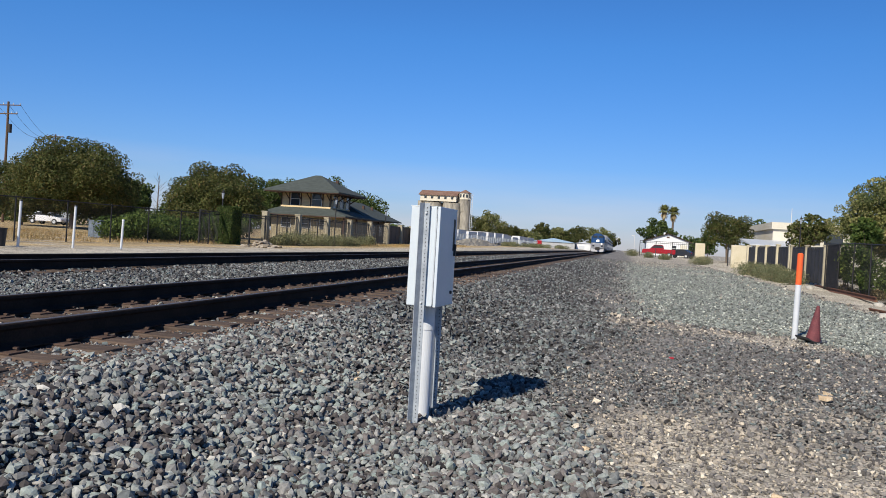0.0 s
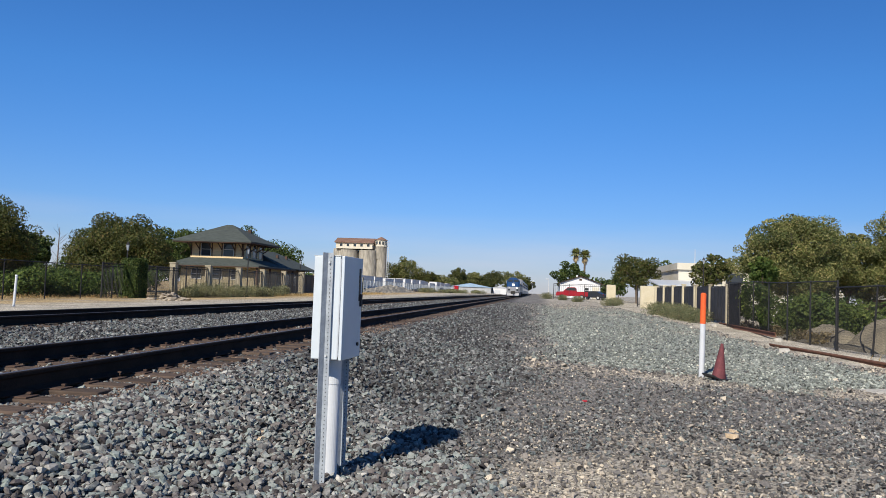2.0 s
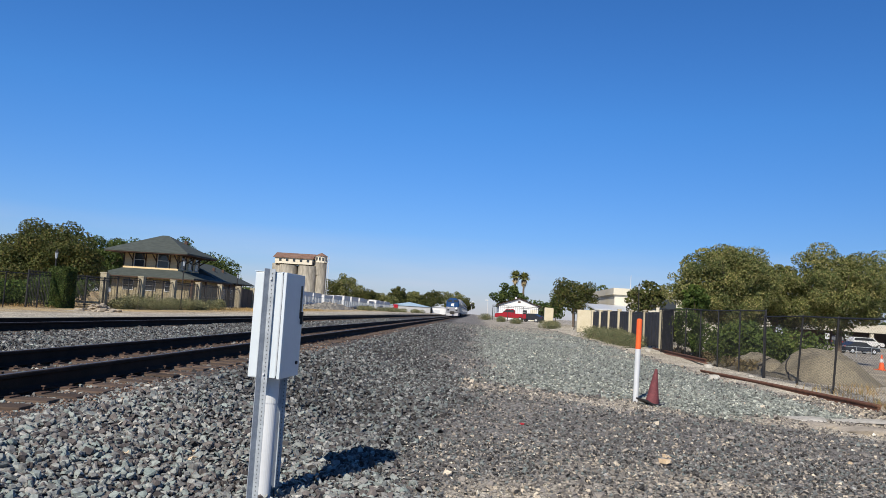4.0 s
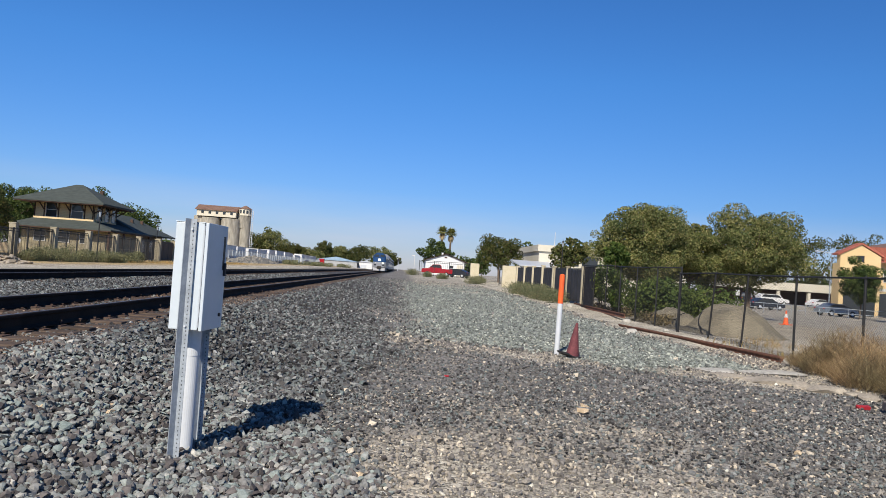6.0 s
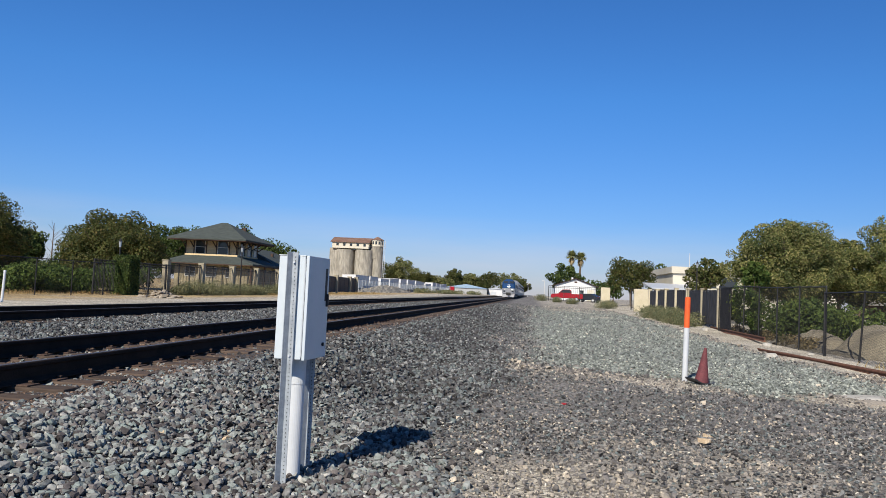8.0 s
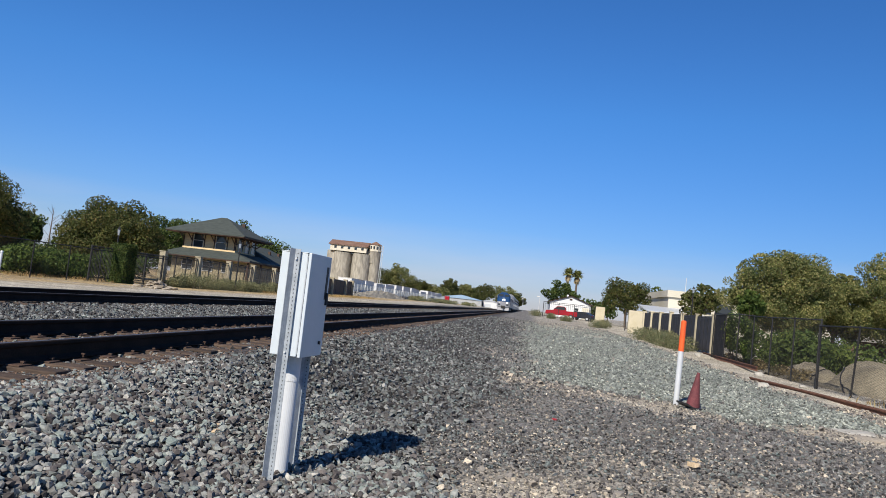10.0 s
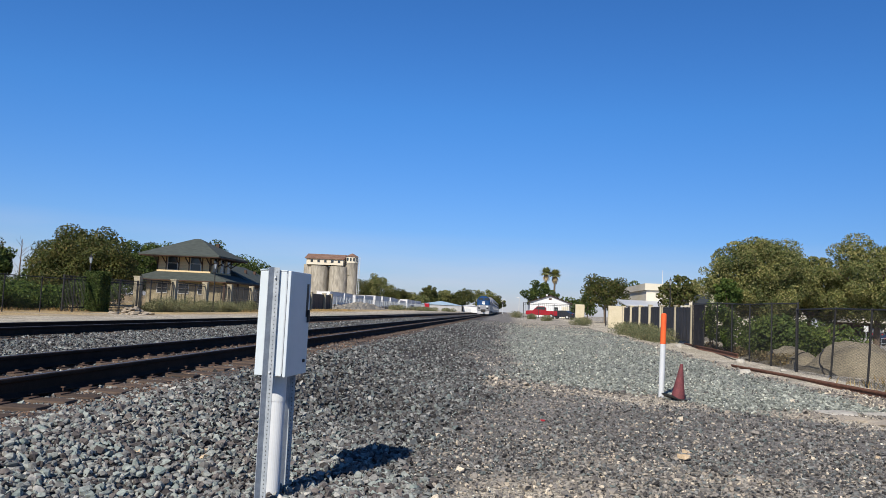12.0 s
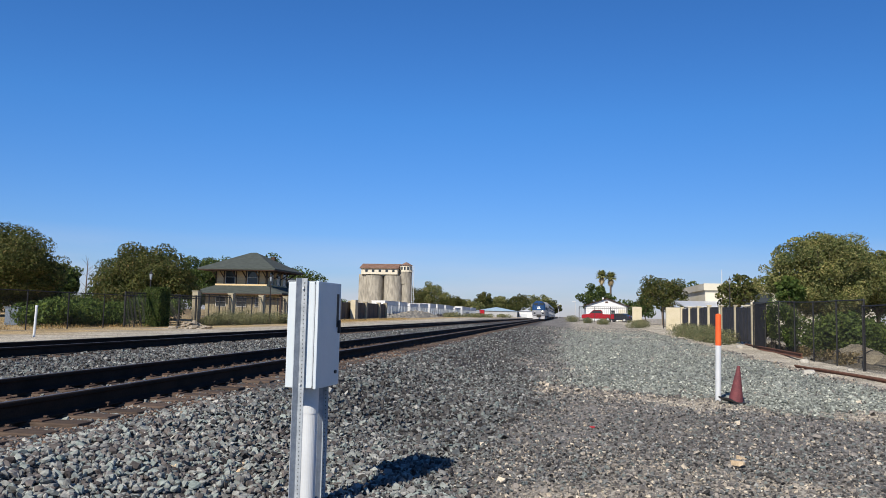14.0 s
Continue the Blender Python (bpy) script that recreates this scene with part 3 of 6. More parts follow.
def cast(seed, box4, density, fine, name, label, scale=1.0):
    """Gravel over a stretch of ground, its kind and size by the soil below."""
    def keep(x, y, rng):
        s = soil(x, y)
        share = np.clip(.97 - .36 * s[:, 0] - 1.2 * s[:, 3], 0, 1)
        share = np.where(s[:, 2] > .5, 1, share)
        ok = (x > -1.0 * y - .8) & (x < .78 * y + 1.0)
        for cx, _ in TRACKS:
            on = np.abs(x - cx) < 1.31
            ok &= ~(on & (np.abs(((y / .5) % 1 + .5) % 1 - .5) < .19) & (rng.random(len(x)) < (.93 if cx > -8 else .55))) & ~(np.abs(np.abs(x - cx) - .755) < .1)
        return ok & (rng.random(len(x)) < share)
    x, y, rng = strew(seed, *box4, density, keep)
    s = soil(x, y)
    r = rng.random(len(x))
    idx = np.where(s[:, 2] > .2 + .6 * r, 0, np.where(s[:, 1] * .8 > r, 1, 2))
    dark = (idx == 2) & (s[:, 0] < .25 + .4 * rng.random(len(x))) & (rng.random(len(x)) < .7)
    dark |= (idx == 0) & (x < -6.3) & (rng.random(len(x)) < .7)
    dark |= (idx == 0) & (sm(y + .8 * wave(x, y, .8, 21) + .5 * x, 5.6, 8.8) > rng.random(len(x)))
    near_rail = np.abs(np.abs(x + 5.105) - .9) < .55 + .3 * r
    idx = np.where(near_rail & (r < .75), 3, idx)
    size = np.where(idx == 0, (.023 + .047 * rng.random(len(x)) ** 1.7), np.where(idx == 1, rng.uniform(.03, .06, len(x)), (.010 + .030 * rng.random(len(x)) ** 2)))
    size = np.where(dark & (idx == 2), (.010 + .032 * rng.random(len(x)) ** 2), size)
    idx = np.where(dark & (idx != 3), 4, idx)
    size = size * np.where(x < -6.3, .8, 1)
    size = np.where((y > 16) & (idx != 1) & (size < .035), size * 1.7, size)
    size = np.where((idx == 2) & (rng.random(len(x)) < .04), size * 1.9, size)
    return stones(name, x, y, size * scale, idx, [BALLAST, GREENSTONE, PEBBLE, RUSTSTONE, DARKBALLAST], label, seed + 1, fine)


# ---- railway tracks ----
RAIL_PTS = [(-.076, 0), (.076, 0), (.076, .012), (.03, .03), (.010, .045), (.009, .13), (.022, .142), (.037, .150), (.037, .176), (.030, .185), (-.030, .185), (-.037, .176), (-.037, .150), (-.022, .142), (-.009, .13), (-.010, .045), (-.03, .03), (-.076, .012)]
RAIL_TOP, TIE_TOP = .675, .475


def shared(name, me, parent, loc):
    ob = new(name, me)
    ob.parent = parent
    ob.location = loc
    return ob


def mesh_of(bm, name, material):
    me = bpy.data.meshes.new(name)
    bm.to_mesh(me)
    bm.free()
    me.materials.append(material)
    return me


def track(cx, tie0, tie1, label):
    t = thing("railway_track", label, "railway track", (cx, 0, TIE_TOP), "railway tracks")
    for s in (-.755, .755):
        r = part("rail", prism([(cx + s + u, RAIL_TOP - .186 + v) for u, v in RAIL_PTS], -25, 1500), RAIL, t, "dark rusty steel rail")
        part("rail_tread", prism([(cx + s - .026, RAIL_TOP - .002), (cx + s + .026, RAIL_TOP - .002), (cx + s + .022, RAIL_TOP + .002), (cx + s - .022, RAIL_TOP + .002)], -25, 1500), RAILTOP, r, "worn rail tread")
    rng = random.Random(int(-cx * 10))
    tie_me = mesh_of(box(-1.3, 1.3, -.115, .115, -.17, 0, .012), "tie", TIE)
    plate_me = mesh_of(box(-.18, .18, -.09, .09, 0, .014, .004), "tie_plate", PLATE)
    sp = rods(((0, 0, -.02), (0, 0, .012), .008), n=6)
    bx(sp, -.018, .018, -.014, .014, .008, .022)
    spike_me = mesh_of(sp, "spike", PLATE)
    y = tie0
    while y < tie1:
        ti = shared("tie", tie_me, t, (rng.uniform(-.04, .04), y + rng.uniform(-.03, .03), rng.uniform(-.015, .012)))
        ti.rotation_euler = (0, rng.uniform(-.006, .006), rng.uniform(-.02, .02))
        if cx > -8 and y < 26:
            for s in (-.755, .755):
                shared("tie_plate", plate_me, ti, (s, 0, 0))
                for q in (-1, 1):
                    shared("spike", spike_me, ti, (s + .115 * q, .05 * q, .014 + (rng.uniform(.02, .05) if rng.random() < .12 else .002)))
        y += .5
    bm = bmesh.new()
    while y < 260:
        bx(bm, cx - 1.3 + rng.uniform(-.04, .04), cx + 1.3, y - .115, y + .115, TIE_TOP - .17, TIE_TOP + rng.uniform(-.015, .01))
        y += .5
    tagged(part("far_ties", bm, TIE, t), kind="stuff")
    return t


# ---- equipment box on its posts ----
BOX_Z0, BOX_Z1 = .94, 1.725
FIN = [(-.038, -.052), (-.034, -.052), (-.010, -.007), (.034, -.012), (.034, -.007), (-.010, -.001), (-.038, -.046)]


def equipment_box():
    t = thing("equipment_box", "white metal equipment box on perforated steel posts with conduit", "equipment box", (-1.52, 5.8, .03))
    turn = Matrix.Translation((-1.538, 5.71, 0)) @ Matrix.Rotation(radians(-4), 4, 'Z')

    def at(x, y, z):
        return tuple(turn @ Vector((x, y, z)))

    cab = part("cabinet", box(-.122, .090, 0, .46, BOX_Z0, BOX_Z1, .006, turn), CABINET, t, "white painted steel cabinet")
    # dark strip set into the gap between cabinet and door
    part("door_gap", box(.090, .099, .008, .452, BOX_Z0 + .008, BOX_Z1 - .008, 0, turn), BLACK, cab, "dark strip in the door gap")
    d = part("door", box(.099, .124, -.006, .466, BOX_Z0 - .004, BOX_Z1 + .004, .005, turn), CABINET, cab)
    part("latch", rods((at(.124, .37, BOX_Z0 + .10), at(.138, .37, BOX_Z0 + .10), .014), n=10), BLACK, d, "small black latch")
    part("padlock_hasp", box(.124, .142, .405, .432, BOX_Z0 + .40, BOX_Z0 + .50, .003, turn), BLACK, d, "dark steel hasp")
    # vent high at the back of the door, drawn as a dark strip
    part("door_vent", box(.124, .1255, .375, .425, BOX_Z1 - .34, BOX_Z1 - .08, 0, turn), BLACK, d, "narrow dark vent strip")
    part("hinge", rods((at(.0945, -.006, BOX_Z0 + .02), at(.0945, -.006, BOX_Z1 - .02), .004)), GALV, cab, "long steel hinge")
    part("lid_rim", box(-.126, .094, -.004, .464, BOX_Z1, BOX_Z1 + .006, .002, turn), CABINET, cab)
    # unseen panel, added only to fill out the cabinet's cast shadow
    part("shadow_panel", box(-.31, .03, .565, .60, BOX_Z0 + .02, BOX_Z1 - .05, .004, turn), POSTSTEEL, t, "unseen flat panel added behind the cabinet to widen its shadow")
    for px, py, z1 in ((.004, -.012, BOX_Z1 + .025), (-.012, .53, BOX_Z1 - .02)):
        bm = prism([(px + u, py + v) for u, v in FIN], -.3, z1, "z")
        bm.transform(turn)
        p = part("post", bm, POSTSTEEL, t, "perforated galvanised steel channel post")
        bm = bmesh.new()
        z = -.06
        while z < z1 - .03:
            bx(bm, px + .010, px + .016, py - .0112, py - .0085, z, z + .009, turn)
            z += .03
        tagged(part("slotted_strip", bm, TRAINDARK, p, "row of dark slots"), kind="stuff")
    part("conduit", rods((at(-.022, .25, -.3), at(-.022, .25, BOX_Z0 - .20), .062), n=28), PVC, t, "white plastic conduit")
    part("conduit_coupling", rods((at(-.022, .25, BOX_Z0 - .21), at(-.022, .25, BOX_Z0 + .01), .066), n=28), PVC, t, "thicker conduit coupling")
    for z in (BOX_Z0 + .03, BOX_Z1 - .05):
        part("bolt", rods((at(.010, .0, z), at(.010, -.036, z), .009), n=6), GALV, t)
        part("bracket", box(-.03, .06, .46, .53, z, z + .03, .002, turn), GALV, t, "steel mounting bracket")
    return t


def marker_post(x, y, h, tilt):
    t = thing("marker_post", "slim white utility marker post with orange top band", "marker post", (x, y, 0))
    m = Matrix.Translation((x, y, gz(x, y))) @ Matrix.Rotation(radians(tilt), 4, 'Y')
    part("post", rods((tuple(m @ Vector((0, 0, -.1))), tuple(m @ Vector((0, 0, h * .64))), .055), n=16), PVC, t, "white plastic tube")
    part("band", rods((tuple(m @ Vector((0, 0, h * .64))), tuple(m @ Vector((0, 0, h))), .056, .056), n=16), ORANGE, t, "orange sleeve")
    part("cap", rods((tuple(m @ Vector((0, 0, h))), tuple(m @ Vector((0, 0, h + .02))), .052, .03), n=16), ORANGE, t)


def traffic_cone(x, y, z, h, mats, label, lean=0.0, warp=0.0, group="traffic cones"):
    t = thing("traffic_cone", label, "traffic cone", (x, y, z), group)
    m = Matrix.Translation((x, y, z)) @ Matrix.Rotation(lean, 4, 'Y')
    bm = bmesh.new()
    bmesh.ops.create_cone(bm, cap_ends=True, segments=20, radius1=h * .19, radius2=h * .035, depth=h * .94, matrix=m @ Matrix.Translation((0, 0, h * .5)))
    part("body", bm, mats[0], t)
    bm = bmesh.new()
    bmesh.ops.create_grid(bm, x_segments=8, y_segments=8, size=h * .31)
    ext = bmesh.ops.extrude_face_region(bm, geom=bm.faces[:])
    for v in (e for e in ext["geom"] if isinstance(e, bmesh.types.BMVert)):
        v.co.z += .03
    for v in bm.verts:
        v.co.z += warp * (v.co.x * v.co.x / (h * .31) ** 2) * h * .10 * (1 if v.co.x < 0 else .35)
    bm.transform(Matrix.Translation((x, y, z + .005)) @ Matrix.Rotation(lean * .3, 4, 'Y') @ Matrix.Rotation(.3, 4, 'Z'))
    part("base", bm, mats[1], t, "curled black rubber base" if warp else "")
    if len(mats) > 2:
        bm = bmesh.new()
        bmesh.ops.create_cone(bm, cap_ends=False, segments=20, radius1=h * .125, radius2=h * .085, depth=h * .24, matrix=m @ Matrix.Translation((0, 0, h * .62)))
        part("reflective_band", bm, mats[2], t, "white reflective band")
    return t


def gz(x, y):
    return float(gh(np.array([float(x)]), np.array([float(y)]))[0])


# ---- fences ----
def link_mesh(length, height, pitch=.075, wire=.0045):
    """Woven wire of one panel: diagonal wires clipped to the panel, in the plane u (y) and z."""
    v, f = [], []
    for sgn in (1, -1):
        c = -height if sgn > 0 else 0.0
        end = length if sgn > 0 else length + height
        while c < end:
            pts = []
            for u in (max(0, c if sgn > 0 else c - height), min(length, c + height if sgn > 0 else c)):
                pts.append((u, (u - c) if sgn > 0 else (c - u)))
            (u0, z0), (u1, z1) = pts
            if u1 - u0 > .02:
                k = len(v)
                o = .003 * sgn
                w = wire * .7
                for u, z in ((u0, z0), (u1, z1)):
                    v += [(o, u, z - w), (o + wire * .5, u, z), (o, u, z + w), (o - wire * .5, u, z)]
                for i in range(4):
                    f.append((k + i, k + (i + 1) % 4, k + 4 + (i + 1) % 4, k + 4 + i))
            c += pitch
    return np.array(v), np.array(f)


def chain_fence(name, spots, height, label, lean=None, screened=(), group="chain-link fences"):
    """Posts at the spots (x, y), with a top rail and woven wire between them."""
    (x0, y0) = spots[0]
    t = thing(name, label, "fence", (x0, y0, gz(x0, y0)), group)
    lean = lean or {}
    tops = []
    for i, (x, y) in enumerate(spots):
        z = gz(x, y)
        lx = lean.get(i, 0)
        top = (x, y + lx, z + height)
        tops.append(top)
        part("post", rods(((x, y, z - .15), top, .03), n=8), FENCE, t)
        part("post_cap", rods((top, (top[0], top[1], top[2] + .05), .034, .012), n=8), FENCE, t)
    for i, ((xa, ya), (xb, yb), ta, tb) in enumerate(zip(spots, spots[1:], tops, tops[1:])):
        if i in screened:
            zs = (gz(xa, ya) + gz(xb, yb)) / 2
            part("screen", box(xa + .03, xa + .045, min(ya, yb) + .05, max(ya, yb) - .05, zs + .1, zs + height - .06), SCREEN, t, "dark fabric screen")
        part("top_rail", rods((ta, tb, .021), n=6), FENCE, t)
        d = Vector((xb - xa, yb - ya, gz(xb, yb) - gz(xa, ya)))
        ln = Vector((d.x, d.y)).length
        v, f = link_mesh(ln, height - .03)
        u = np.array([d.x, d.y]) / ln
        w = np.stack([xa + v[:, 1] * u[0] + v[:, 0] * u[1], ya + v[:, 1] * u[1] - v[:, 0] * u[0], gz(xa, ya) + .02 + v[:, 2] + d.z * v[:, 1] / ln], 1)
        part_np("wire_mesh", w, f, FENCE, t, "black woven wire mesh")
    return t


def column_fence(name, x, ys, height, label, coat, gap=.12, infill=None, tall=0.0, half=.16):
    """Stuccoed columns along y at x with a panel between each pair."""
    t = thing(name, label, "fence", (x, ys[0], gz(x, ys[0])), "column fences")
    for y in ys:
        z = gz(x, y)
        c = part("column", box(x - half, x + half, y - half, y + half, z - .2, z + height + tall, .02), coat, t, "stucco column")
        part("cap", box(x - half - .03, x + half + .03, y - half - .03, y + half + .03, z + height + tall, z + height + tall + .07, .015), coat, c)
    for a, b in zip(ys, ys[1:]):
        z = (gz(x, a) + gz(x, b)) / 2
        if infill:
            part("screen", box(x - .015, x + .015, a + .2, b - .2, z + .12, z + height - .05), infill, t, "dark fabric screen")
        bm = bmesh.new()
        for zz in (z + .18, z + height - .18, z + height - .04):
            bx(bm, x - .02, x + .02, a + .2, b - .2, zz, zz + .04)
        part("rail", bm, FENCE, t, "black steel rails")
        n = int((b - a - .4) / gap)
        for i in range(1, n):
            y = a + .2 + (b - a - .4) * i / n
            wide = .03 if i % max(1, n // 3) == 0 else .009
            part("picket", box(x - wide, x + wide, y - wide, y + wide, z + .05, z + height), FENCE, t)
    return t


# ---- buildings ----
def window(parent, x0, x1, y, z0, z1, trim=TRIMW, face=-1):
    """A window in a wall that faces along y: frame, pane and glazing bar."""
    f = bmesh.new()
    o = .05 * face
    ya, yb = sorted((y, y + o))
    for a in ((x0 - .05, x0, z0 - .05, z1 + .05), (x1, x1 + .05, z0 - .05, z1 + .05), (x0, x1, z0 - .05, z0), (x0, x1, z1, z1 + .05)):
        bx(f, a[0], a[1], ya, yb, a[2], a[3])
    w = part("window", f, trim, parent, "white-trimmed window")
    ya, yb = sorted((y + .008 * face, y + .02 * face))
    part("pane", box(x0, x1, ya, yb, z0, z1), GLASS, w)
    ya, yb = sorted((y + .02 * face, y + .045 * face))
    part("glazing_bar", box(x0, x1, ya, yb, (z0 + z1) / 2 - .025, (z0 + z1) / 2 + .025), trim, w)


def window_x(parent, x, y0, y1, z0, z1, trim=TRIMW, face=1):
    """The same in a wall that faces along x."""
    f = bmesh.new()
    xa, xb = sorted((x, x + .05 * face))
    for a in ((y0 - .05, y0, z0 - .05, z1 + .05), (y1, y1 + .05, z0 - .05, z1 + .05), (y0, y1, z0 - .05, z0), (y0, y1, z1, z1 + .05)):
        bx(f, xa, xb, a[0], a[1], a[2], a[3])
    w = part("window", f, trim, parent, "white-trimmed window")
    xa, xb = sorted((x + .008 * face, x + .02 * face))
    part("pane", box(xa, xb, y0, y1, z0, z1), GLASS, w)
    xa, xb = sorted((x + .02 * face, x + .045 * face))
    part("glazing_bar", box(xa, xb, y0, y1, (z0 + z1) / 2 - .025, (z0 + z1) / 2 + .025), trim, w)


def hip(x0, x1, y0, y1, z0, z1, ridge, thick=.14):
    """A hipped roof solid; ridge = (xa, ya, xb, yb)."""
    xa, ya, xb, yb = ridge
    pts = []
    for z in (z0, z0 - thick):
        pts += [(x0, y0, z), (x1, y0, z), (x1, y1, z), (x0, y1, z)]
    return polyhull(pts + [(xa, ya, z1), (xb, yb, z1)])


def depot():
    g = .55
    t = thing("depot_building", "two-storey tan railway depot with grey-green hipped roofs", "building", (-34.8, 85, g))
    low = part("lower_wall", box(-38.9, -30.2, 80.3, 90.4, g - .4, 3.3), BATTEN, t, "khaki board-and-batten porch wall")
    x = -38.85
    rng = random.Random(4)
    while x < -30.3:
        part("batten", box(x, x + .06, 80.26 - rng.uniform(0, .01), 80.3, g - .2, 3.2), BATTEN, low)
        x += .33
    up = part("upper_wall", box(-38.2, -32.2, 81.2, 87.6, 3.6, 6.2), SIDING, t, "tan upper storey siding")
    b = bmesh.new()
    z = 4.3
    while z < 5.9:
        bx(b, -38.215, -32.185, 81.185, 87.615, z, z + .012)
        z += .16
    part("siding_joint", b, BATTEN, up)
    part("base_board", box(-38.24, -32.16, 81.15, 81.2, 4.2, 4.42), SIDING, up)
    r = part("upper_roof", hip(-39.6, -30.6, 79.4, 88.8, 6.06, 8.15, (-35.4, 84.1, -34.7, 84.1)), ROOFG, t, "grey-green shingled hipped roof")
    part("roof_vent", box(-33.5, -33.1, 85.6, 86.0, 6.9, 7.75, .02), TRIMB, r, "dark roof vent")
    part("eave_board", hip(-39.55, -30.65, 79.45, 88.75, 5.94, 6.03, (-36, 84, -34, 84), .1), TRIMB, r, "dark brown eave boards")
    # lower roof skirt, round the upper storey
    for pts in (((-39.9, 79.0, 3.42), (-29.5, 79.0, 3.42), (-32.2, 81.2, 4.24), (-38.2, 81.2, 4.24)),
                ((-29.5, 79.0, 3.42), (-29.5, 92.0, 3.42), (-32.2, 89.6, 4.24), (-32.2, 81.2, 4.24)),
                ((-39.9, 79.0, 3.42), (-39.9, 92.0, 3.42), (-38.2, 89.6, 4.24), (-38.2, 81.2, 4.24))):
        part("lower_roof", polyhull([p for p in pts] + [(x, y, z - .13) for x, y, z in pts]), ROOFG, t, "grey-green shingled porch roof")
    part("eave_fascia", box(-39.88, -29.52, 79.02, 79.1, 3.2, 3.29), TRIMB, t)
    part("eave_fascia", box(-29.6, -29.52, 79.1, 91.9, 3.2, 3.29), TRIMB, t)
    for x0, x1 in ((-37.0, -35.95), (-34.42, -33.3)):
        window(t, x0, x1, 81.2, 4.45, 5.88)
    for x0 in (-37.6, -35.2, -33.0):
        window(t, x0, x0 + 1.1, 80.26, 1.9, 2.9)
    for y0 in (82.1, 84.2, 86.2):
        window_x(t, -32.2, y0, y0 + .9, 4.45, 5.88)
    for x in (-38.15, -37.2, -35.75, -34.6, -33.1, -32.25):
        part("bracket", rods(((x, 81.15, 5.1), (x, 79.8, 5.92), .065), ((x, 81.17, 4.4), (x, 81.17, 5.92), .06), n=5), TRIMB, t, "brown timber eave bracket")
    for y in (81.3, 83.3, 85.4, 87.4):
        part("bracket", rods(((-32.15, y, 5.1), (-30.9, y, 5.92), .065), ((-32.17, y, 4.4), (-32.17, y, 5.92), .06), n=5), TRIMB, t, "brown timber eave bracket")
    for y in (79.3, 83.4, 87.6, 91.6):
        part("porch_post", box(-29.9, -29.7, y, y + .2, g - .3, 3.3, .02), TRIMB, t, "dark brown porch post")
    # single-storey wing along the line
    part("wing_wall", box(-38, -31.4, 92.4, 102, g - .4, 3.5), PORCH, t, "wing wall in brown darkened for porch shade")
    wing = polyhull([(x, y, z) for x in (-39.2, -30.1) for y in (88.6, 103.2) for z in (3.4, 3.52)] + [(-34.5, 90, 5.75), (-34.5, 98.6, 5.75)])
    wr = part("wing_roof", wing, ROOFG, t, "long grey-green wing roof")
    for y in (94, 97.5):
        part("roof_vent", box(-32.9, -32.6, y, y + .3, 4.6, 5.25, .02), TRIMB, wr)
    for y in (93.5, 96.5, 99.5):
        window_x(t, -31.4, y, y + 1.6, 1.5, 2.8)
    return t


def lamp_post(x, y, h, label="black cast-iron lamp post with glass lantern"):
    z = gz(x, y)
    t = thing("street_lamp", label, "street lamp", (x, y, z), "lantern lamp posts")
    part("pole", rods(((x, y, z - .05), (x, y, z + h), .06, .04)), FENCE, t)
    part("pedestal", rods(((x, y, z), (x, y, z + .6), .13, .07)), FENCE, t)
    part("lantern", rods(((x, y, z + h), (x, y, z + h + .36), .055, .095), n=6), POSTSTEEL, t, "dull glass lantern")
    part("hood", rods(((x, y, z + h + .36), (x, y, z + h + .52), .12, .03), n=6), FENCE, t)
    part("finial", rods(((x, y, z + h + .52), (x, y, z + h + .66), .025, .005), n=6), FENCE, t)


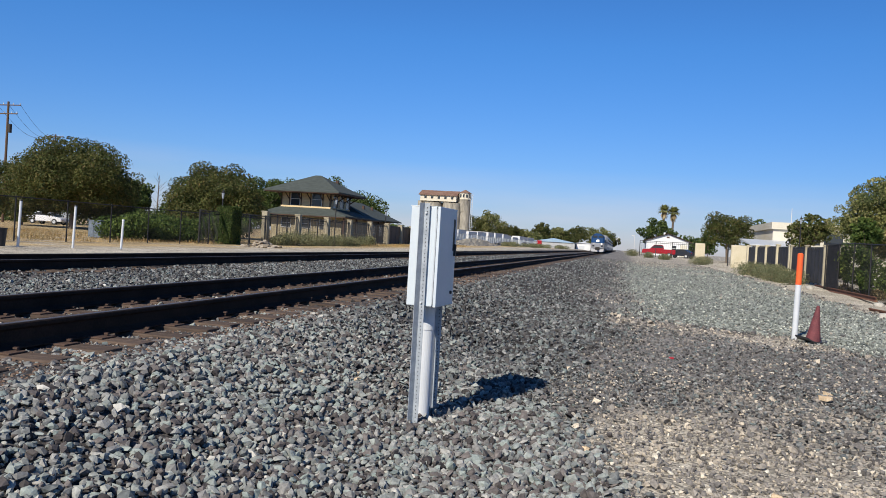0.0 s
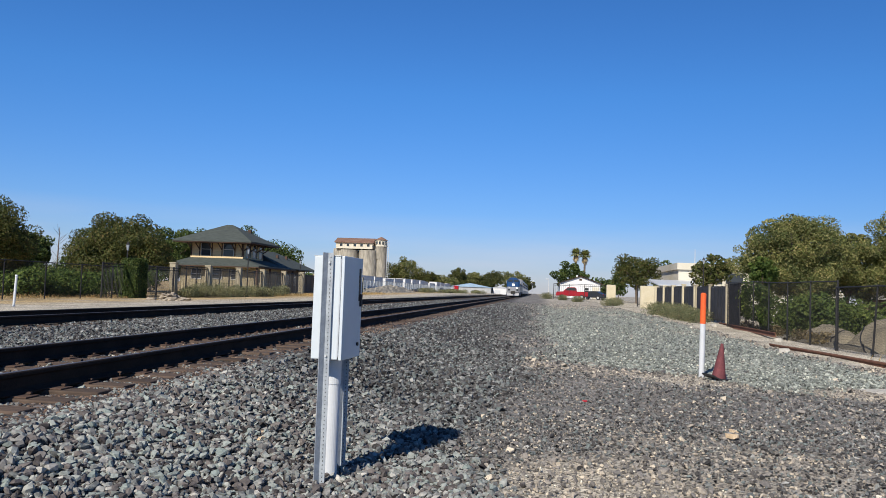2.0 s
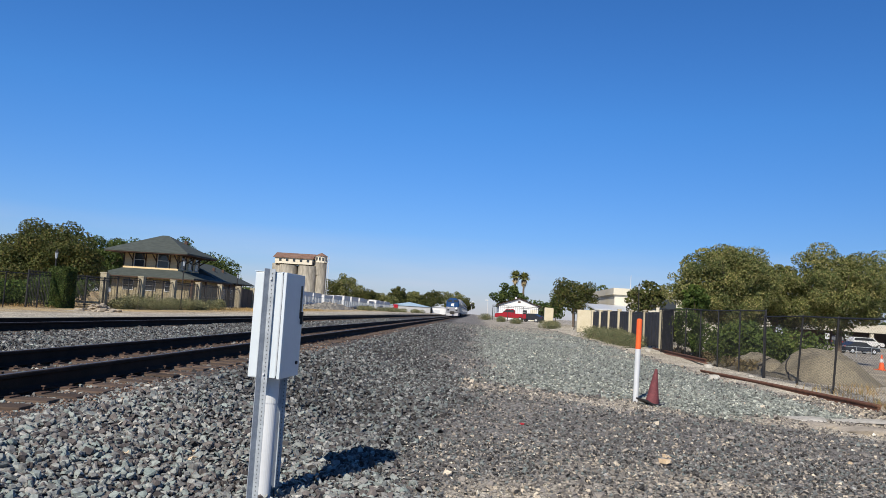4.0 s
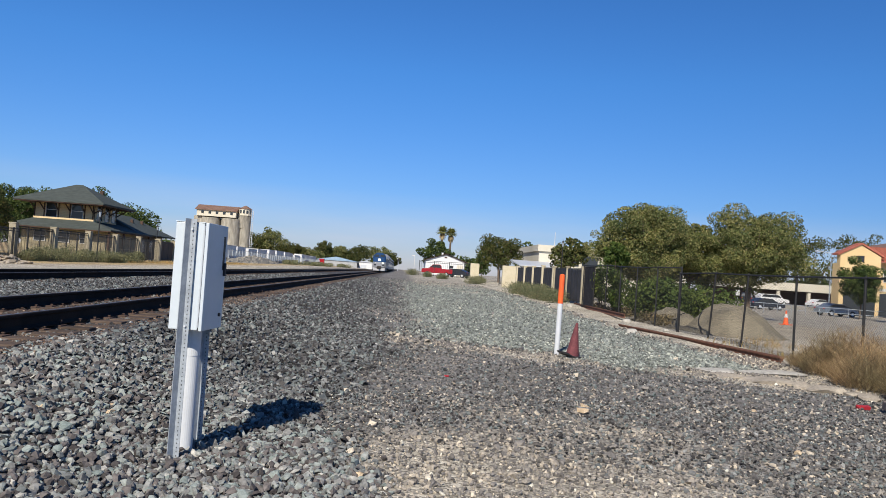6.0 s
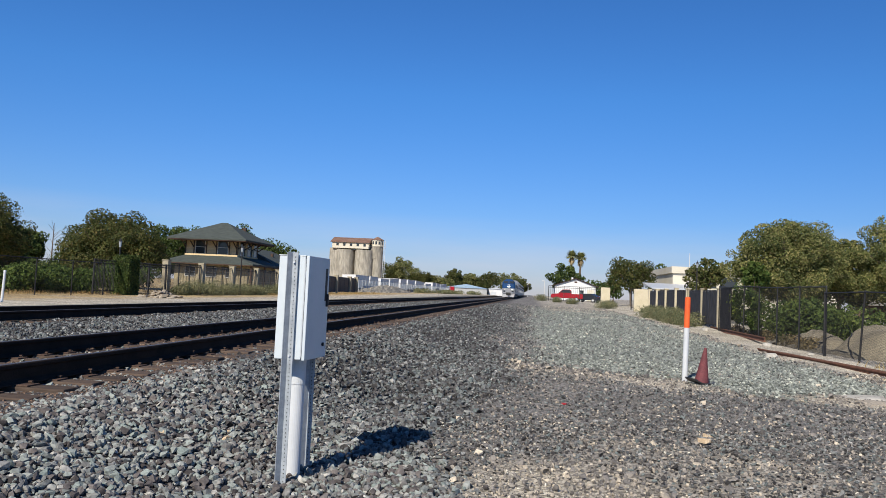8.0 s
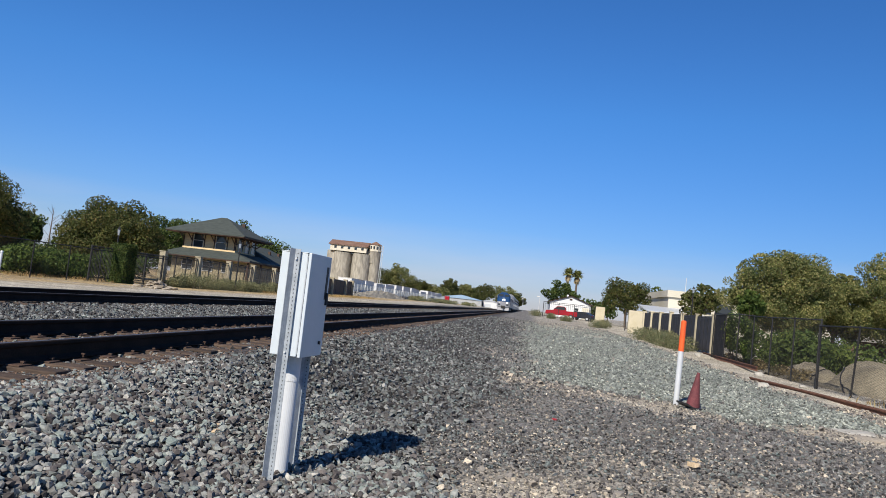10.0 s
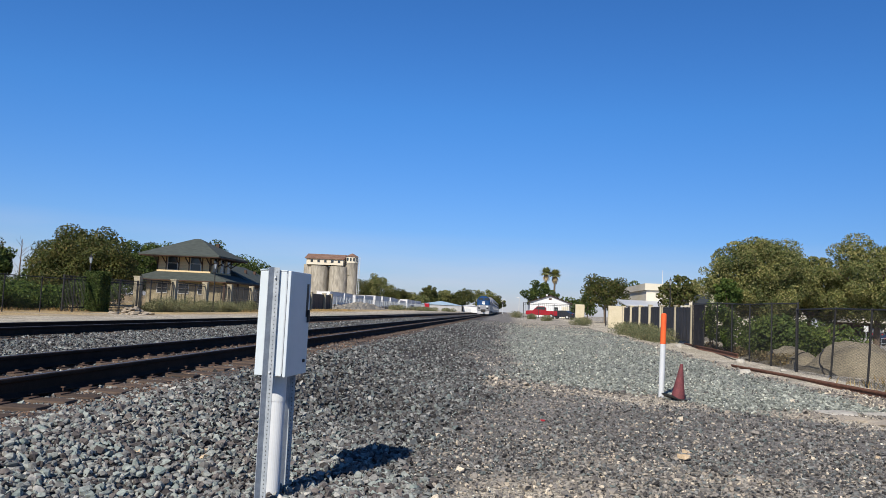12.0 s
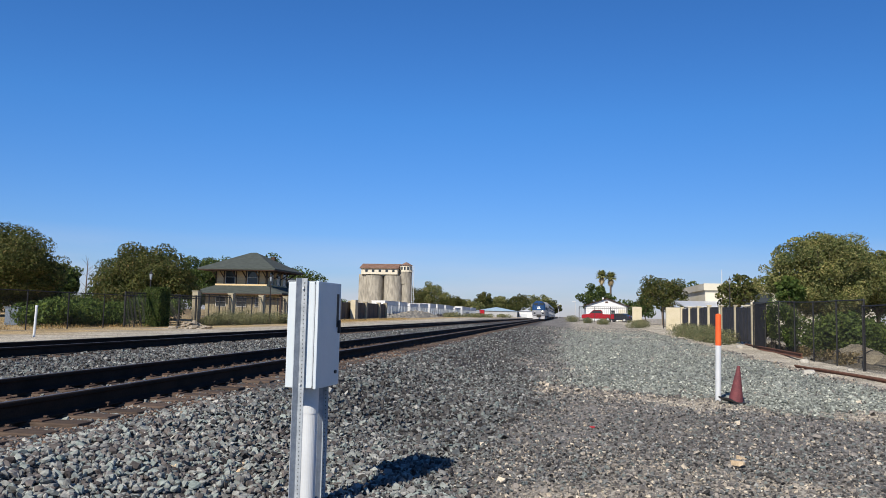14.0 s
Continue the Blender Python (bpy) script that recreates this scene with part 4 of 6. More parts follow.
def silo_block():
    t = thing("grain_silo", "weathered concrete grain silos with rust-red gallery roof", "silo", (-66, 284, 0))
    for x in (-70.6, -63.3):
        c = rods(((x, 284, -1), (x, 284, 15.6), 3.55), n=40)
        part("silo_tube", c, SILO, t, "stained concrete silo tube")
        part("silo_tube", rods(((x, 291.5, -1), (x, 291.5, 15.6), 3.55), n=40), SILO, t)
    part("corner_wall", box(-76.3, -73.6, 282.2, 292, -1, 16.0), SILO, t)
    tw = part("tower_tube", rods(((-58.4, 285, -1), (-58.4, 285, 18.2), 2.1), n=32), SILO, t, "tall concrete elevator tube")
    part("neck", rods(((-59.0, 285, 12.5), (-59.0, 285, 17.2), 2.2, 2.6), n=24), SILO, tw)
    hd = part("gallery_wall", box(-75.2, -61.2, 281.2, 290.5, 16.0, 18.3), CREAM, t, "white gallery wall")
    for i in range(5):
        x = -73.6 + i * 2.6
        part("window", box(x, x + .9, 281.1, 281.22, 16.9, 17.8), GLASS, hd)
    part("gallery_roof", prism([(280.6, 18.2), (291.2, 18.2), (286, 20.3)], -75.9, -60.8, "x"), SILOROOF, t, "rust-red tin roof")
    cp = part("tower_house", rods(((-58.6, 285, 17.2), (-58.6, 285, 19.6), 2.5, 2.4), n=10), CREAM, t, "pale tower house")
    part("tower_roof", rods(((-58.6, 285, 19.6), (-58.6, 285, 20.9), 2.7, .25), n=10), SILOROOF, cp, "rusty conical roof")
    for i in range(5):
        a = -2.6 + i * .5
        part("tower_window", box(-58.6 + 2.42 * math.cos(a) - .3, -58.6 + 2.42 * math.cos(a) + .3, 285 + 2.42 * math.sin(a) - .06, 285 + 2.42 * math.sin(a) + .06, 17.9, 19.1), GLASS, cp)
    bm = rods(((-56.0, 283.6, -1), (-56.0, 283.6, 19.5), .09), ((-55.3, 283.6, -1), (-55.3, 283.6, 19.5), .09), n=5)
    for i in range(28):
        rod(bm, (-56.0, 283.6, .5 + i * .68), (-55.3, 283.6, .5 + i * .68), .05, None, 4)
    part("ladder", bm, GALV, t, "tall steel ladder")


def white_house():
    g = .85
    t = thing("white_house", "white gabled house with dark roof edge", "house", (8.6, 153, g))
    part("wall", prism([(4.75, g - .3), (12.5, g - .3), (12.5, 3.72), (8.65, 5.02), (4.75, 3.72)], 150, 160), WHITEWALL, t, "white painted gable wall")
    for a, b in (((4.2, 3.6), (8.65, 5.12)), ((13.05, 3.6), (8.65, 5.12))):
        part("roof", polyhull([(p[0], y, p[1] + dz) for p in (a, b) for y in (149.6, 160.6) for dz in (0, .09)]), TRIMB, t, "dark sloping roof")
    window(t, 9.5, 10.2, 150, 1.9, 2.9)
    part("garage_door", box(10.9, 12.2, 149.94, 150, g, 3.1), CREAM, t, "pale garage door")
    part("gable_vent", box(8.4, 8.9, 149.95, 150, 4.3, 4.6), TRIMB, t)
    part("chimney", box(8.0, 8.35, 154, 154.35, 4.7, 5.45), WHITEWALL, t)


def car(name, x, y, z, turn, paint, label, kind="suv", length=4.7):
    """A parked vehicle: shaped body, glass, four wheels, lights. Built along its own x."""
    t = thing(name, label, "car", (0, 0, 0))
    L, W = length, .92
    if kind == "pickup":
        low = [(-L / 2, .45), (L / 2, .45), (L / 2, .95), (L / 2 - .1, 1.1), (L / 2 - 1.25, 1.2), (-L / 2, 1.2)]
        cab = [(-.75, 1.17), (L / 2 - 1.2, 1.17), (L / 2 - 1.8, 1.86), (-.45, 1.9), (-.7, 1.7)]
    elif kind == "suv":
        low = [(-L / 2, .42), (L / 2, .42), (L / 2, .85), (L / 2 - .12, 1.0), (L / 2 - 1.1, 1.08), (-L / 2, 1.12)]
        cab = [(-L / 2 + .02, 1.08), (L / 2 - 1.0, 1.06), (L / 2 - 1.7, 1.72), (-L / 2 + .5, 1.76), (-L / 2 + .18, 1.6)]
    else:
        low = [(-L / 2, .35), (L / 2, .35), (L / 2, .65), (L / 2 - .2, .82), (L / 2 - 1.2, .95), (-L / 2 + .2, 1.0), (-L / 2, .9)]
        cab = [(-L / 2 + .35, .95), (L / 2 - 1.0, .92), (L / 2 - 1.85, 1.42), (-L / 2 + 1.3, 1.45)]
    bm = prism(low, -W, W)
    bmesh.ops.bevel(bm, geom=bm.edges[:], offset=.05, segments=2, affect='EDGES')
    part("body", bm, paint, t)
    cx, cz = sum(p[0] for p in cab) / len(cab), sum(p[1] for p in cab) / len(cab)
    bm = prism(cab, -W + .1, W - .1)
    bmesh.ops.bevel(bm, geom=bm.edges[:], offset=.05, segments=2, affect='EDGES')
    part("cabin", bm, paint, t)
    inner = [(cx + (u - cx) * .86, cz + .03 + (v - cz) * .62) for u, v in cab]
    part("side_glass", prism(inner, -W + .085, W - .085), GLASS, t, "dark side glass")
    part("windscreen", prism([(cab[1][0] - .02, cab[1][1] + .08), (cab[1][0] + .015, cab[1][1] + .1), (cab[2][0] + .03, cab[2][1] - .08), (cab[2][0] - .02, cab[2][1] - .1)], -W + .2, W - .2), GLASS, t, "dark windscreen")
    for sx in (-L * .31, L * .31):
        for sy in (-W + .06, W - .06):
            w = part("wheel", rods(((sx, sy - .11, .34), (sx, sy + .11, .34), .34), n=18), TYRE, t)
            part("rim", rods(((sx, sy - .12, .34), (sx, sy + .12, .34), .2), n=12), GALV, w)
    for sy in (-.7, .7):
        part("headlight", box(L / 2 - .06, L / 2 + .015, sy - .15, sy + .15, low[2][1] - .18, low[2][1] - .03), TRIMW, t)
        part("tail_light", box(-L / 2 - .015, -L / 2 + .05, sy - .1, sy + .1, .78, .98), REDPAINT, t)
    t.matrix_basis = pose(x, y, z, 0, 0, turn)
    return t


def palm_tree(x, y, z, h, seed):
    rng = np.random.default_rng(seed)
    t = thing("palm_tree", "tall fan palm with a skirt of dead fronds", "palm tree", (x, y, z), "palm trees")
    part("trunk", rods(((x, y, z - .2), (x + .1, y, z + h - 1), .28, .2), n=10), BARK, t)
    for nm, n, up, material in (("crown", 420, 1, PALM), ("dead_fronds", 260, -1, DEADPALM)):
        a, e = rng.uniform(0, 6.283, n), (rng.uniform(-.25, 1.3, n) if up > 0 else rng.uniform(-1.35, -.5, n))
        ln = rng.uniform(1.05, 1.75, n) if up > 0 else rng.uniform(.8, 2.0, n)
        d = np.stack([np.cos(a) * np.cos(e), np.sin(a) * np.cos(e), np.sin(e)], 1)
        if up < 0:
            d[:, :2] *= .55
        s = np.stack([-np.sin(a), np.cos(a), np.zeros(n)], 1) * .13
        p0 = np.array([x + .1, y, z + h - 1]) + d * .15
        p1 = p0 + d * ln[:, None] * .6
        p2 = p1 + (d - [0, 0, .35]) * ln[:, None] * .45
        v = np.stack([p0, p1 - s, p1 + s, p2], 1).reshape(-1, 3)
        i = np.arange(n)[:, None] * 4
        part_np(nm, v, np.concatenate([i + [0, 1, 2], i + [2, 1, 3]], 1).reshape(-1, 3), material, t, "brown hanging dead fronds" if up < 0 else "green fan fronds")


# ---- train ----
def half(z):
    return 1.5 if z <= 3.3 else 1.5 - .95 * ((z - 3.3) / 1.1) ** 2.2


def section(z0, z1, y_front, y_back, n=8, hw=half):
    """A hull piece between two heights: its front leans by y_front(z), its back is upright."""
    bm = bmesh.new()
    rows = []
    for i in range(n + 1):
        z = z0 + (z1 - z0) * i / n
        w = hw(z)
        yf = y_front(z)
        ch = .35 if y_front(0.0) > -1 else 0
        rows.append([bm.verts.new(p) for p in ((-w, y_back, z), (-w, yf + ch, z), (-w * .78, yf + .06 * (ch > 0), z), (0, yf, z), (w * .78, yf + .06 * (ch > 0), z), (w, yf + ch, z), (w, y_back, z))])
    for a, b in zip(rows, rows[1:]):
        for i in range(6):
            bm.faces.new((a[i], a[i + 1], b[i + 1], b[i]))
        bm.faces.new((a[6], a[0], b[0], b[6]))
    bm.faces.new(rows[0][::-1])
    bm.faces.new(rows[-1])
    bmesh.ops.recalc_face_normals(bm, faces=bm.faces[:])
    return bm


def bogie(t, y, r=.5, axles=2):
    b = part("bogie", box(-1.26, 1.26, y - 1.6, y + 1.6, .5, .82), TRAINDARK, t)
    for i in range(axles):
        yy = y - 1.2 + 2.4 * i / max(1, axles - 1)
        for s in (-.755, .755):
            part("wheel", rods(((s - .07, yy, r), (s + .07, yy, r), r), n=20), TRAINDARK, b)


def locomotive(y, label):
    t = thing("locomotive", label, "locomotive", (0, 0, 0), "train")

    def lean(z):
        return 0.0 if z < 2.2 else (z - 2.2) * .42

    part("lower_body", section(1.0, 2.35, lean, 20.6), TRAINSILVER, t, "silver lower body")
    part("cab", section(2.35, 4.38, lean, 1.9), TRAINBLUE, t, "deep blue cab")
    part("upper_body", section(2.35, 4.38, lambda z: 1.9 if z >= 0 else -9, 20.6), TRAINSILVER, t)
    part("blue_brow", section(2.2, 2.352, lambda z: lean(z) - .012, .5, 2, lambda z: half(z) + .012), TRAINBLUE, t)
    for s in (-1, 1):
        m = Matrix.Translation((s * .68, lean(3.62) - .01, 3.62)) @ Matrix.Rotation(math.atan(.42), 4, 'X').inverted()
        part("windscreen", box(-.52, .52, -.05, .03, -.27, .27, .02, m), GLASS, t, "dark cab windscreen")
        part("headlight", rods(((s * .17, .0, 2.62), (s * .17, .35, 2.62), .13), n=14), HEADLIGHT, t, "lit round headlight")
        part("ditch_light", rods(((s * .85, -.05, 1.95), (s * .85, .2, 1.95), .12), n=14), HEADLIGHT if s > 0 else TRIMW, t)
        part("number_plate", box(s * .95 - .22, s * .95 + .22, -.03, .1, 1.35, 1.68), GLASS, t)
        part("mirror", box(s * 1.62 - .08, s * 1.62 + .08, .9, 1.0, 3.0, 3.6), TRAINSILVER, t)
        for yy in (1.25, 2.3):
            part("side_window", box(*sorted((s * 1.49, s * 1.515)), yy, yy + .75, 3.05, 3.6), GLASS, t)
        for yy in (5.2, 6.4, 10.5, 12.0, 13.5, 15.0):
            part("grille", box(*sorted((s * 1.49, s * 1.515)), yy, yy + .9, 2.4, 3.25), TRAINDARK, t, "dark air grille")
        for yy in (8.2, 9.1):
            part("intake", box(*sorted((s * 1.49, s * 1.52)), yy, yy + .7, 1.5, 2.2), TRAINDARK, t)
        part("door", box(*sorted((s * 1.495, s * 1.51)), 3.4, 4.1, 1.15, 3.2), TRAINDARK, t)
        for yy in (3, 10):
            part("horn", rods(((s * .5, yy * .2 + 1.2, 4.3), (s * .5, yy * .2 + .9, 4.42), .04, .06)), TRAINDARK, t)
    lg = lean(3.0)
    part("badge", polyhull([(x, lg - dy, z) for dy in (.012, -.03) for x, z in ((-.42, 3.02), (.2, 3.1), (.45, 3.1), (-.1, 2.92))]), TRIMW, t, "plain white badge shape")
    part("pilot", polyhull([(x, y0, z) for x, y0, z in ((-1.45, .3, .95), (1.45, .3, .95), (-1.45, 1.2, .95), (1.45, 1.2, .95), (-1.35, -.15, .18), (1.35, -.15, .18), (-1.35, .6, .18), (1.35, .6, .18))]), TRAINSILVER, t, "silver snow plough pilot")
    part("coupler", rods(((0, .3, .85), (0, -.75, .85), .14, .2), n=8), TRAINDARK, t)
    part("coupler_pocket", box(-.5, .5, -.03, .4, .6, 1.25, .03), TRAINDARK, t)
    part("underframe", box(-1.3, 1.3, 1.0, 20.4, .75, 1.0), TRAINDARK, t)
    part("fuel_tank", box(-1.25, 1.25, 8, 13, .35, .8, .08), TRAINDARK, t)
    for yy in (4.2, 16.6):
        bogie(t, yy)
    t.matrix_basis = pose(TRACKS[0][0], y, RAIL_TOP)
    return t


def coach(y, label):
    t = thing("passenger_coach", label, "railway coach", (0, 0, 0), "train")
    part("body", section(.6, 4.9, lambda z: 0 if z >= 0 else -9, 25.6, 10, lambda z: 1.52 if z < 4.2 else 1.52 - .75 * ((z - 4.2) / .7) ** 2), TRAINSILVER, t, "silver ribbed coach body")
    for s in (-1, 1):
        for z0, z1 in ((1.55, 2.2), (3.3, 3.95)):
            for i in range(11):
                yy = 1.6 + i * 2.1
                part("window", box(*sorted((s * 1.51, s * 1.53)), yy, yy + 1.5, z0, z1), GLASS, t)
        part("stripe", box(*sorted((s * 1.515, s * 1.525)), .1, 25.5, 2.6, 2.85), TRAINBLUE, t, "blue side stripe")
    part("end_frame", box(-.6, .6, -.5, 0, .8, 3.2), TRAINDARK, t)
    for yy in (3.6, 22):
        bogie(t, yy, .46)
    t.matrix_basis = pose(TRACKS[0][0], y, RAIL_TOP)
    return t


# ==== placing ====
track(TRACKS[0][0], 3.0, 60, "weathered railway track with dark rails and wooden ties")
track(TRACKS[1][0], 8.0, 60, "second railway track beyond the ballast strip")
equipment_box()
marker_post(3.37, 15.94, 1.665, 0.6)
traffic_cone(3.61, 15.55, gz(3.61, 15.55), .73, (CONE, BLACK), "faded maroon traffic cone leaning on curled base", radians(5), 1.0)
traffic_cone(19.7, 38, gz(19.7, 38), .75, (ORANGE, ORANGE, TRIMW), "orange traffic cone with a white band")

# right side: fence, screens, columns
chain_fence("chain_link_fence", [(9.8, y) for y in (26.3, 28.8, 31.3, 33.7, 36.0, 38.3, 40.6)], 2.25, "black chain-link fence with rigid top rail and dark screens", screened=(5,))
chain_fence("chain_link_fence", [(9.75, y) for y in (26.28, 23.6, 21.3, 18.4, 15.6, 12.6, 9.4, 6.0)], 2.05, "sagging black chain-link fence with leaning posts", {1: -.35, 2: -.28})
# these nearer posts get darker khaki instead of cream, as their shade
column_fence("screened_fence", 10.2, (42.45, 46.5, 50.3), 2.05, "dark screened fence on narrow posts, khaki for shade", KHAKI, .9, SCREEN, .04, .085)
column_fence("screened_fence", 10.2, (50.6, 54.5, 58.5, 62.5, 66.5), 2.05, "cream column fence with dark fabric screens", STUCCO, .9, SCREEN, .06, .125)
solo("stucco_wall", box(10.15, 11.5, 76, 76.5, .3, 2.6, .03), STUCCO, "short cream stucco wall at the gate", "wall", loc=(10.8, 76.2, .45))
solo("gate_pillar", box(9.1, 10.25, 100, 100.6, .4, 2.95, .03), STUCCO, "broad cream stucco gate pillar", "pillar", loc=(9.7, 100.3, .6))


def bar_gate(x0, x1, y, h, label):
    z = gz((x0 + x1) / 2, y)
    t = thing("metal_gate", label, "gate", ((x0 + x1) / 2, y, z), "gates")
    for zz in (.15, h - .3, h - .05):
        part("rail", box(x0, x1, y - .025, y + .025, z + zz, z + zz + .06), FENCE, t)
    n = int((x1 - x0) / .3)
    for i in range(n + 1):
        x = x0 + (x1 - x0) * i / n
        w = .05 if i % 8 == 0 else .012
        part("bar", box(x - w, x + w, y - w, y + w, z - .05, z + h), FENCE, t)


bar_gate(2.9, 11.0, 122, 2.4, "tall black bar gate across the yard")
bar_gate(10.9, 16.0, 84, 2.2, "black bar gate between cream pillars")

# trees and shrubs on the right
tree("broadleaf_tree", 16.1, 50, gz(16.1, 50), 6.6, (.7, 3.6, 3.4), "full broadleaf tree behind the wire fence", ASH, 21, 52000, .12, .2, lump=.22, count=120)
tree("broadleaf_tree", 18.6, 53, gz(18.6, 53), 6.5, (.8, 3.5, 2.8), "shorter broadleaf tree crowding its neighbour", OAK, 22, 13000, .17, .16)
tree("broadleaf_tree", 23.2, 50, gz(23.2, 50), 7.2, (1.5, 3.9, 3.4), "spreading broadleaf tree beside the parking lot", ASH, 23, 52000, .12, .22, lump=.22, count=120)
tree("broadleaf_tree", 20.4, 53, gz(20.4, 53), 6.3, (.9, 2.8, 2.6), "shorter broadleaf tree between two larger ones", ASH, 36, 11000, .17, .16)
tree("broadleaf_tree", 13.2, 46.5, gz(13.2, 46.5), 3.9, (1.9, .9, .9), "bright green shrub-like young tree", IVY, 24, 2000, .17, .07)
tree("broadleaf_tree", 15.8, 72, gz(15.8, 72), 5.3, (2.0, 2.0, 2.0), "small round tree behind the screened fence", OAK, 25, 3000, .24, .12)
tree("broadleaf_tree", 12.9, 100, gz(12.9, 100), 6.3, (1.5, 3.1, 2.8), "round-headed tree beside the gate", OAK, 26, 7000, .22, .16, lump=.34)
tree("broadleaf_tree", 21.6, 130, gz(21.6, 130), 7.0, (2.0, 3.2, 3.0), "green tree in front of the cream building", DEEP, 27, 2500, .36, .16)
tree("conifer_tree", 15.9, 150, gz(15.9, 150), 6.0, (1.0, 1.4, 1.4), "narrow green conifer beside the white house", DEEP, 28, 1200, .35, .1)
tree("broadleaf_tree", 8.0, 178, gz(8, 178), 8.2, (1.6, 4.0, 3.6), "dense dark tree behind the white house", DEEP, 29, 4000, .4, .2)
tree("broadleaf_tree", 49.6, 80, -.35, 6.7, (.9, 2.1, 2.1), "slim street tree in front of the yellow building", DEEP, 30, 9000, .2, .1, .36, 60)
tree("broadleaf_tree", 48.6, 68, -.35, 9.0, (.7, 2.9, 3.0), "dense dark green street tree by the lot", DEEP, 31, 14000, .2, .16, .34, 70)
for i, (x, y, h, w) in enumerate(((48, 150, 9, 6), (57, 160, 10, 7), (30, 150, 7, 5), (88, 160, 15, 7), (99, 160, 17, 7))):
    tree("broadleaf_tree", x, y, -.2, h, (1.5, w, w), "broadleaf tree beyond the parking lot", OAK, 40 + i, 5000, .4, .25, group="background trees")
palm_tree(9.1, 180, .8, 11.2, 5)
palm_tree(11.2, 181, .8, 10.9, 6)
hr = np.random.default_rng(8)
bush("hedge", [(hr.uniform(11.2, 14.9), hr.uniform(33.5, 40), .35 + hr.uniform(.3, 1.0), .9, .9, .8) for _ in range(34)], "dense dark green hedge behind the wire fence", HEDGE, 61, 12000, .15, category="hedge")
bush("climbing_vine", [(10.0 + hr.uniform(-.1, .15), hr.uniform(34.6, 39.4), hr.uniform(.6, 2.2), .25, .5, .4) for _ in range(22)], "climbing vine grown through the fence wire", HEDGE, 62, 3500, .12, category="vine")
bush("scrub", [(10.4 + hr.uniform(-.2, .5), hr.uniform(29, 42), .18, .4, .8, .28) for _ in range(16)], "grey-brown scrub along the fence foot", OLIVE, 63, 4000, .09)
for i, (x, y, n, s) in enumerate(((9.2, 45, 6, 1.0), (9.0, 48, 8, 1.15), (8.9, 52.5, 8, 1.15), (8.9, 57.5, 7, 1.1), (8.2, 84, 6, 1.1), (9.6, 92, 5, 1.0), (5.5, 98, 5, .9), (3.6, 106, 4, .9), (1.6, 118, 4, 1.2))):
    bush("sage_bush", [(x + hr.uniform(-.5, .5) * s, y + hr.uniform(-1.9, 1.9) * s, gz(x, y) + .3 * s, .65 * s, .9 * s, .55 * s) for _ in range(n)], "low grey-green sage bush on sandy ground", SAGE, 70 + i, 4000, .065, group="sage bushes")


def heap_z(x, y):
    h = max(.98 * math.exp(-((x - 11.8) ** 2 / 1.4 + (y - 26.6) ** 2 / 4.2) ** 1.9), .62 * math.exp(-((x - 11.2) ** 2 / .8 + (y - 31.0) ** 2 / 4.0)), .5 * math.exp(-((x - 11.0) ** 2 / .5 + (y - 28.9) ** 2 / 1.2)))
    h += .13 * noise.noise(Vector((x * 1.3, y * 1.3, 0))) + .16 * abs(noise.noise(Vector((x * 3 + y, y * 1.5, 3)))) * min(1, h * 2) + .03 * noise.noise(Vector((x * 7, y * 7, 1)))
    return gz(x, y) - .08 + h * 1.05


def netted_pile():
    """Heaps of sand under netting that hangs in folds."""
    bm = bmesh.new()
    bmesh.ops.create_grid(bm, x_segments=70, y_segments=130, size=1)
    for v in bm.verts:
        x, y = 12.2 + v.co.x * 2.3, 28.5 + v.co.y * 6.5
        v.co = Vector((x, y, heap_z(x, y)))
    for f in bm.faces:
        f.smooth = True
    t = thing("sand_heap", "sand heap draped with tan netting behind the fence", "sand heap", (11.8, 27, 0))
    part("sand_body", bm, SANDPILE, t)
    for xa, ya, xb, yb, bow in ((11.35, 27.9, 10.35, 25.3, .5), (11.3, 29.3, 10.4, 28.6, .2), (11.1, 32.4, 10.5, 30.2, .3)):
        b = bmesh.new()
        last = None
        for i in range(25):
            q = i / 24
            x, y = xa + (xb - xa) * q - bow * .4 * math.sin(q * 3.1416), ya + (yb - ya) * q + .08 * math.sin(q * 17)
            p = (x, y, heap_z(x, y) + .02)
            if last:
                rod(b, last, p, .022, None, 5)
            last = p
        part("net_edge", b, BLACK, t, "black folded edge of the netting")


netted_pile()


def loose_rail(x0, y0, x1, y1, label):
    d = Vector((x1 - x0, y1 - y0))
    a = math.degrees(math.atan2(-d.x, d.y))
    z = max(gz(x0, y0), gz(x1, y1)) - .10
    bm = prism([(u, v) for u, v in RAIL_PTS], 0, d.length)
    bm.transform(pose(x0, y0, z, 0, 0, a))
    return solo("loose_rail", bm, RUST, label, "rail", "discarded rails", loc=(x0, y0, z))


loose_rail(8.05, 27.5, 8.95, 17.4, "rusty discarded rail lying on the gravel")
loose_rail(8.35, 26.6, 9.2, 17.8, "rusty discarded rail beside another one")
loose_rail(10.0, 43.3, 9.45, 31.6, "rusty discarded rail near the fence foot")
loose_rail(8.7, 58, 9.3, 47, "rusty discarded rail half hidden by bushes")


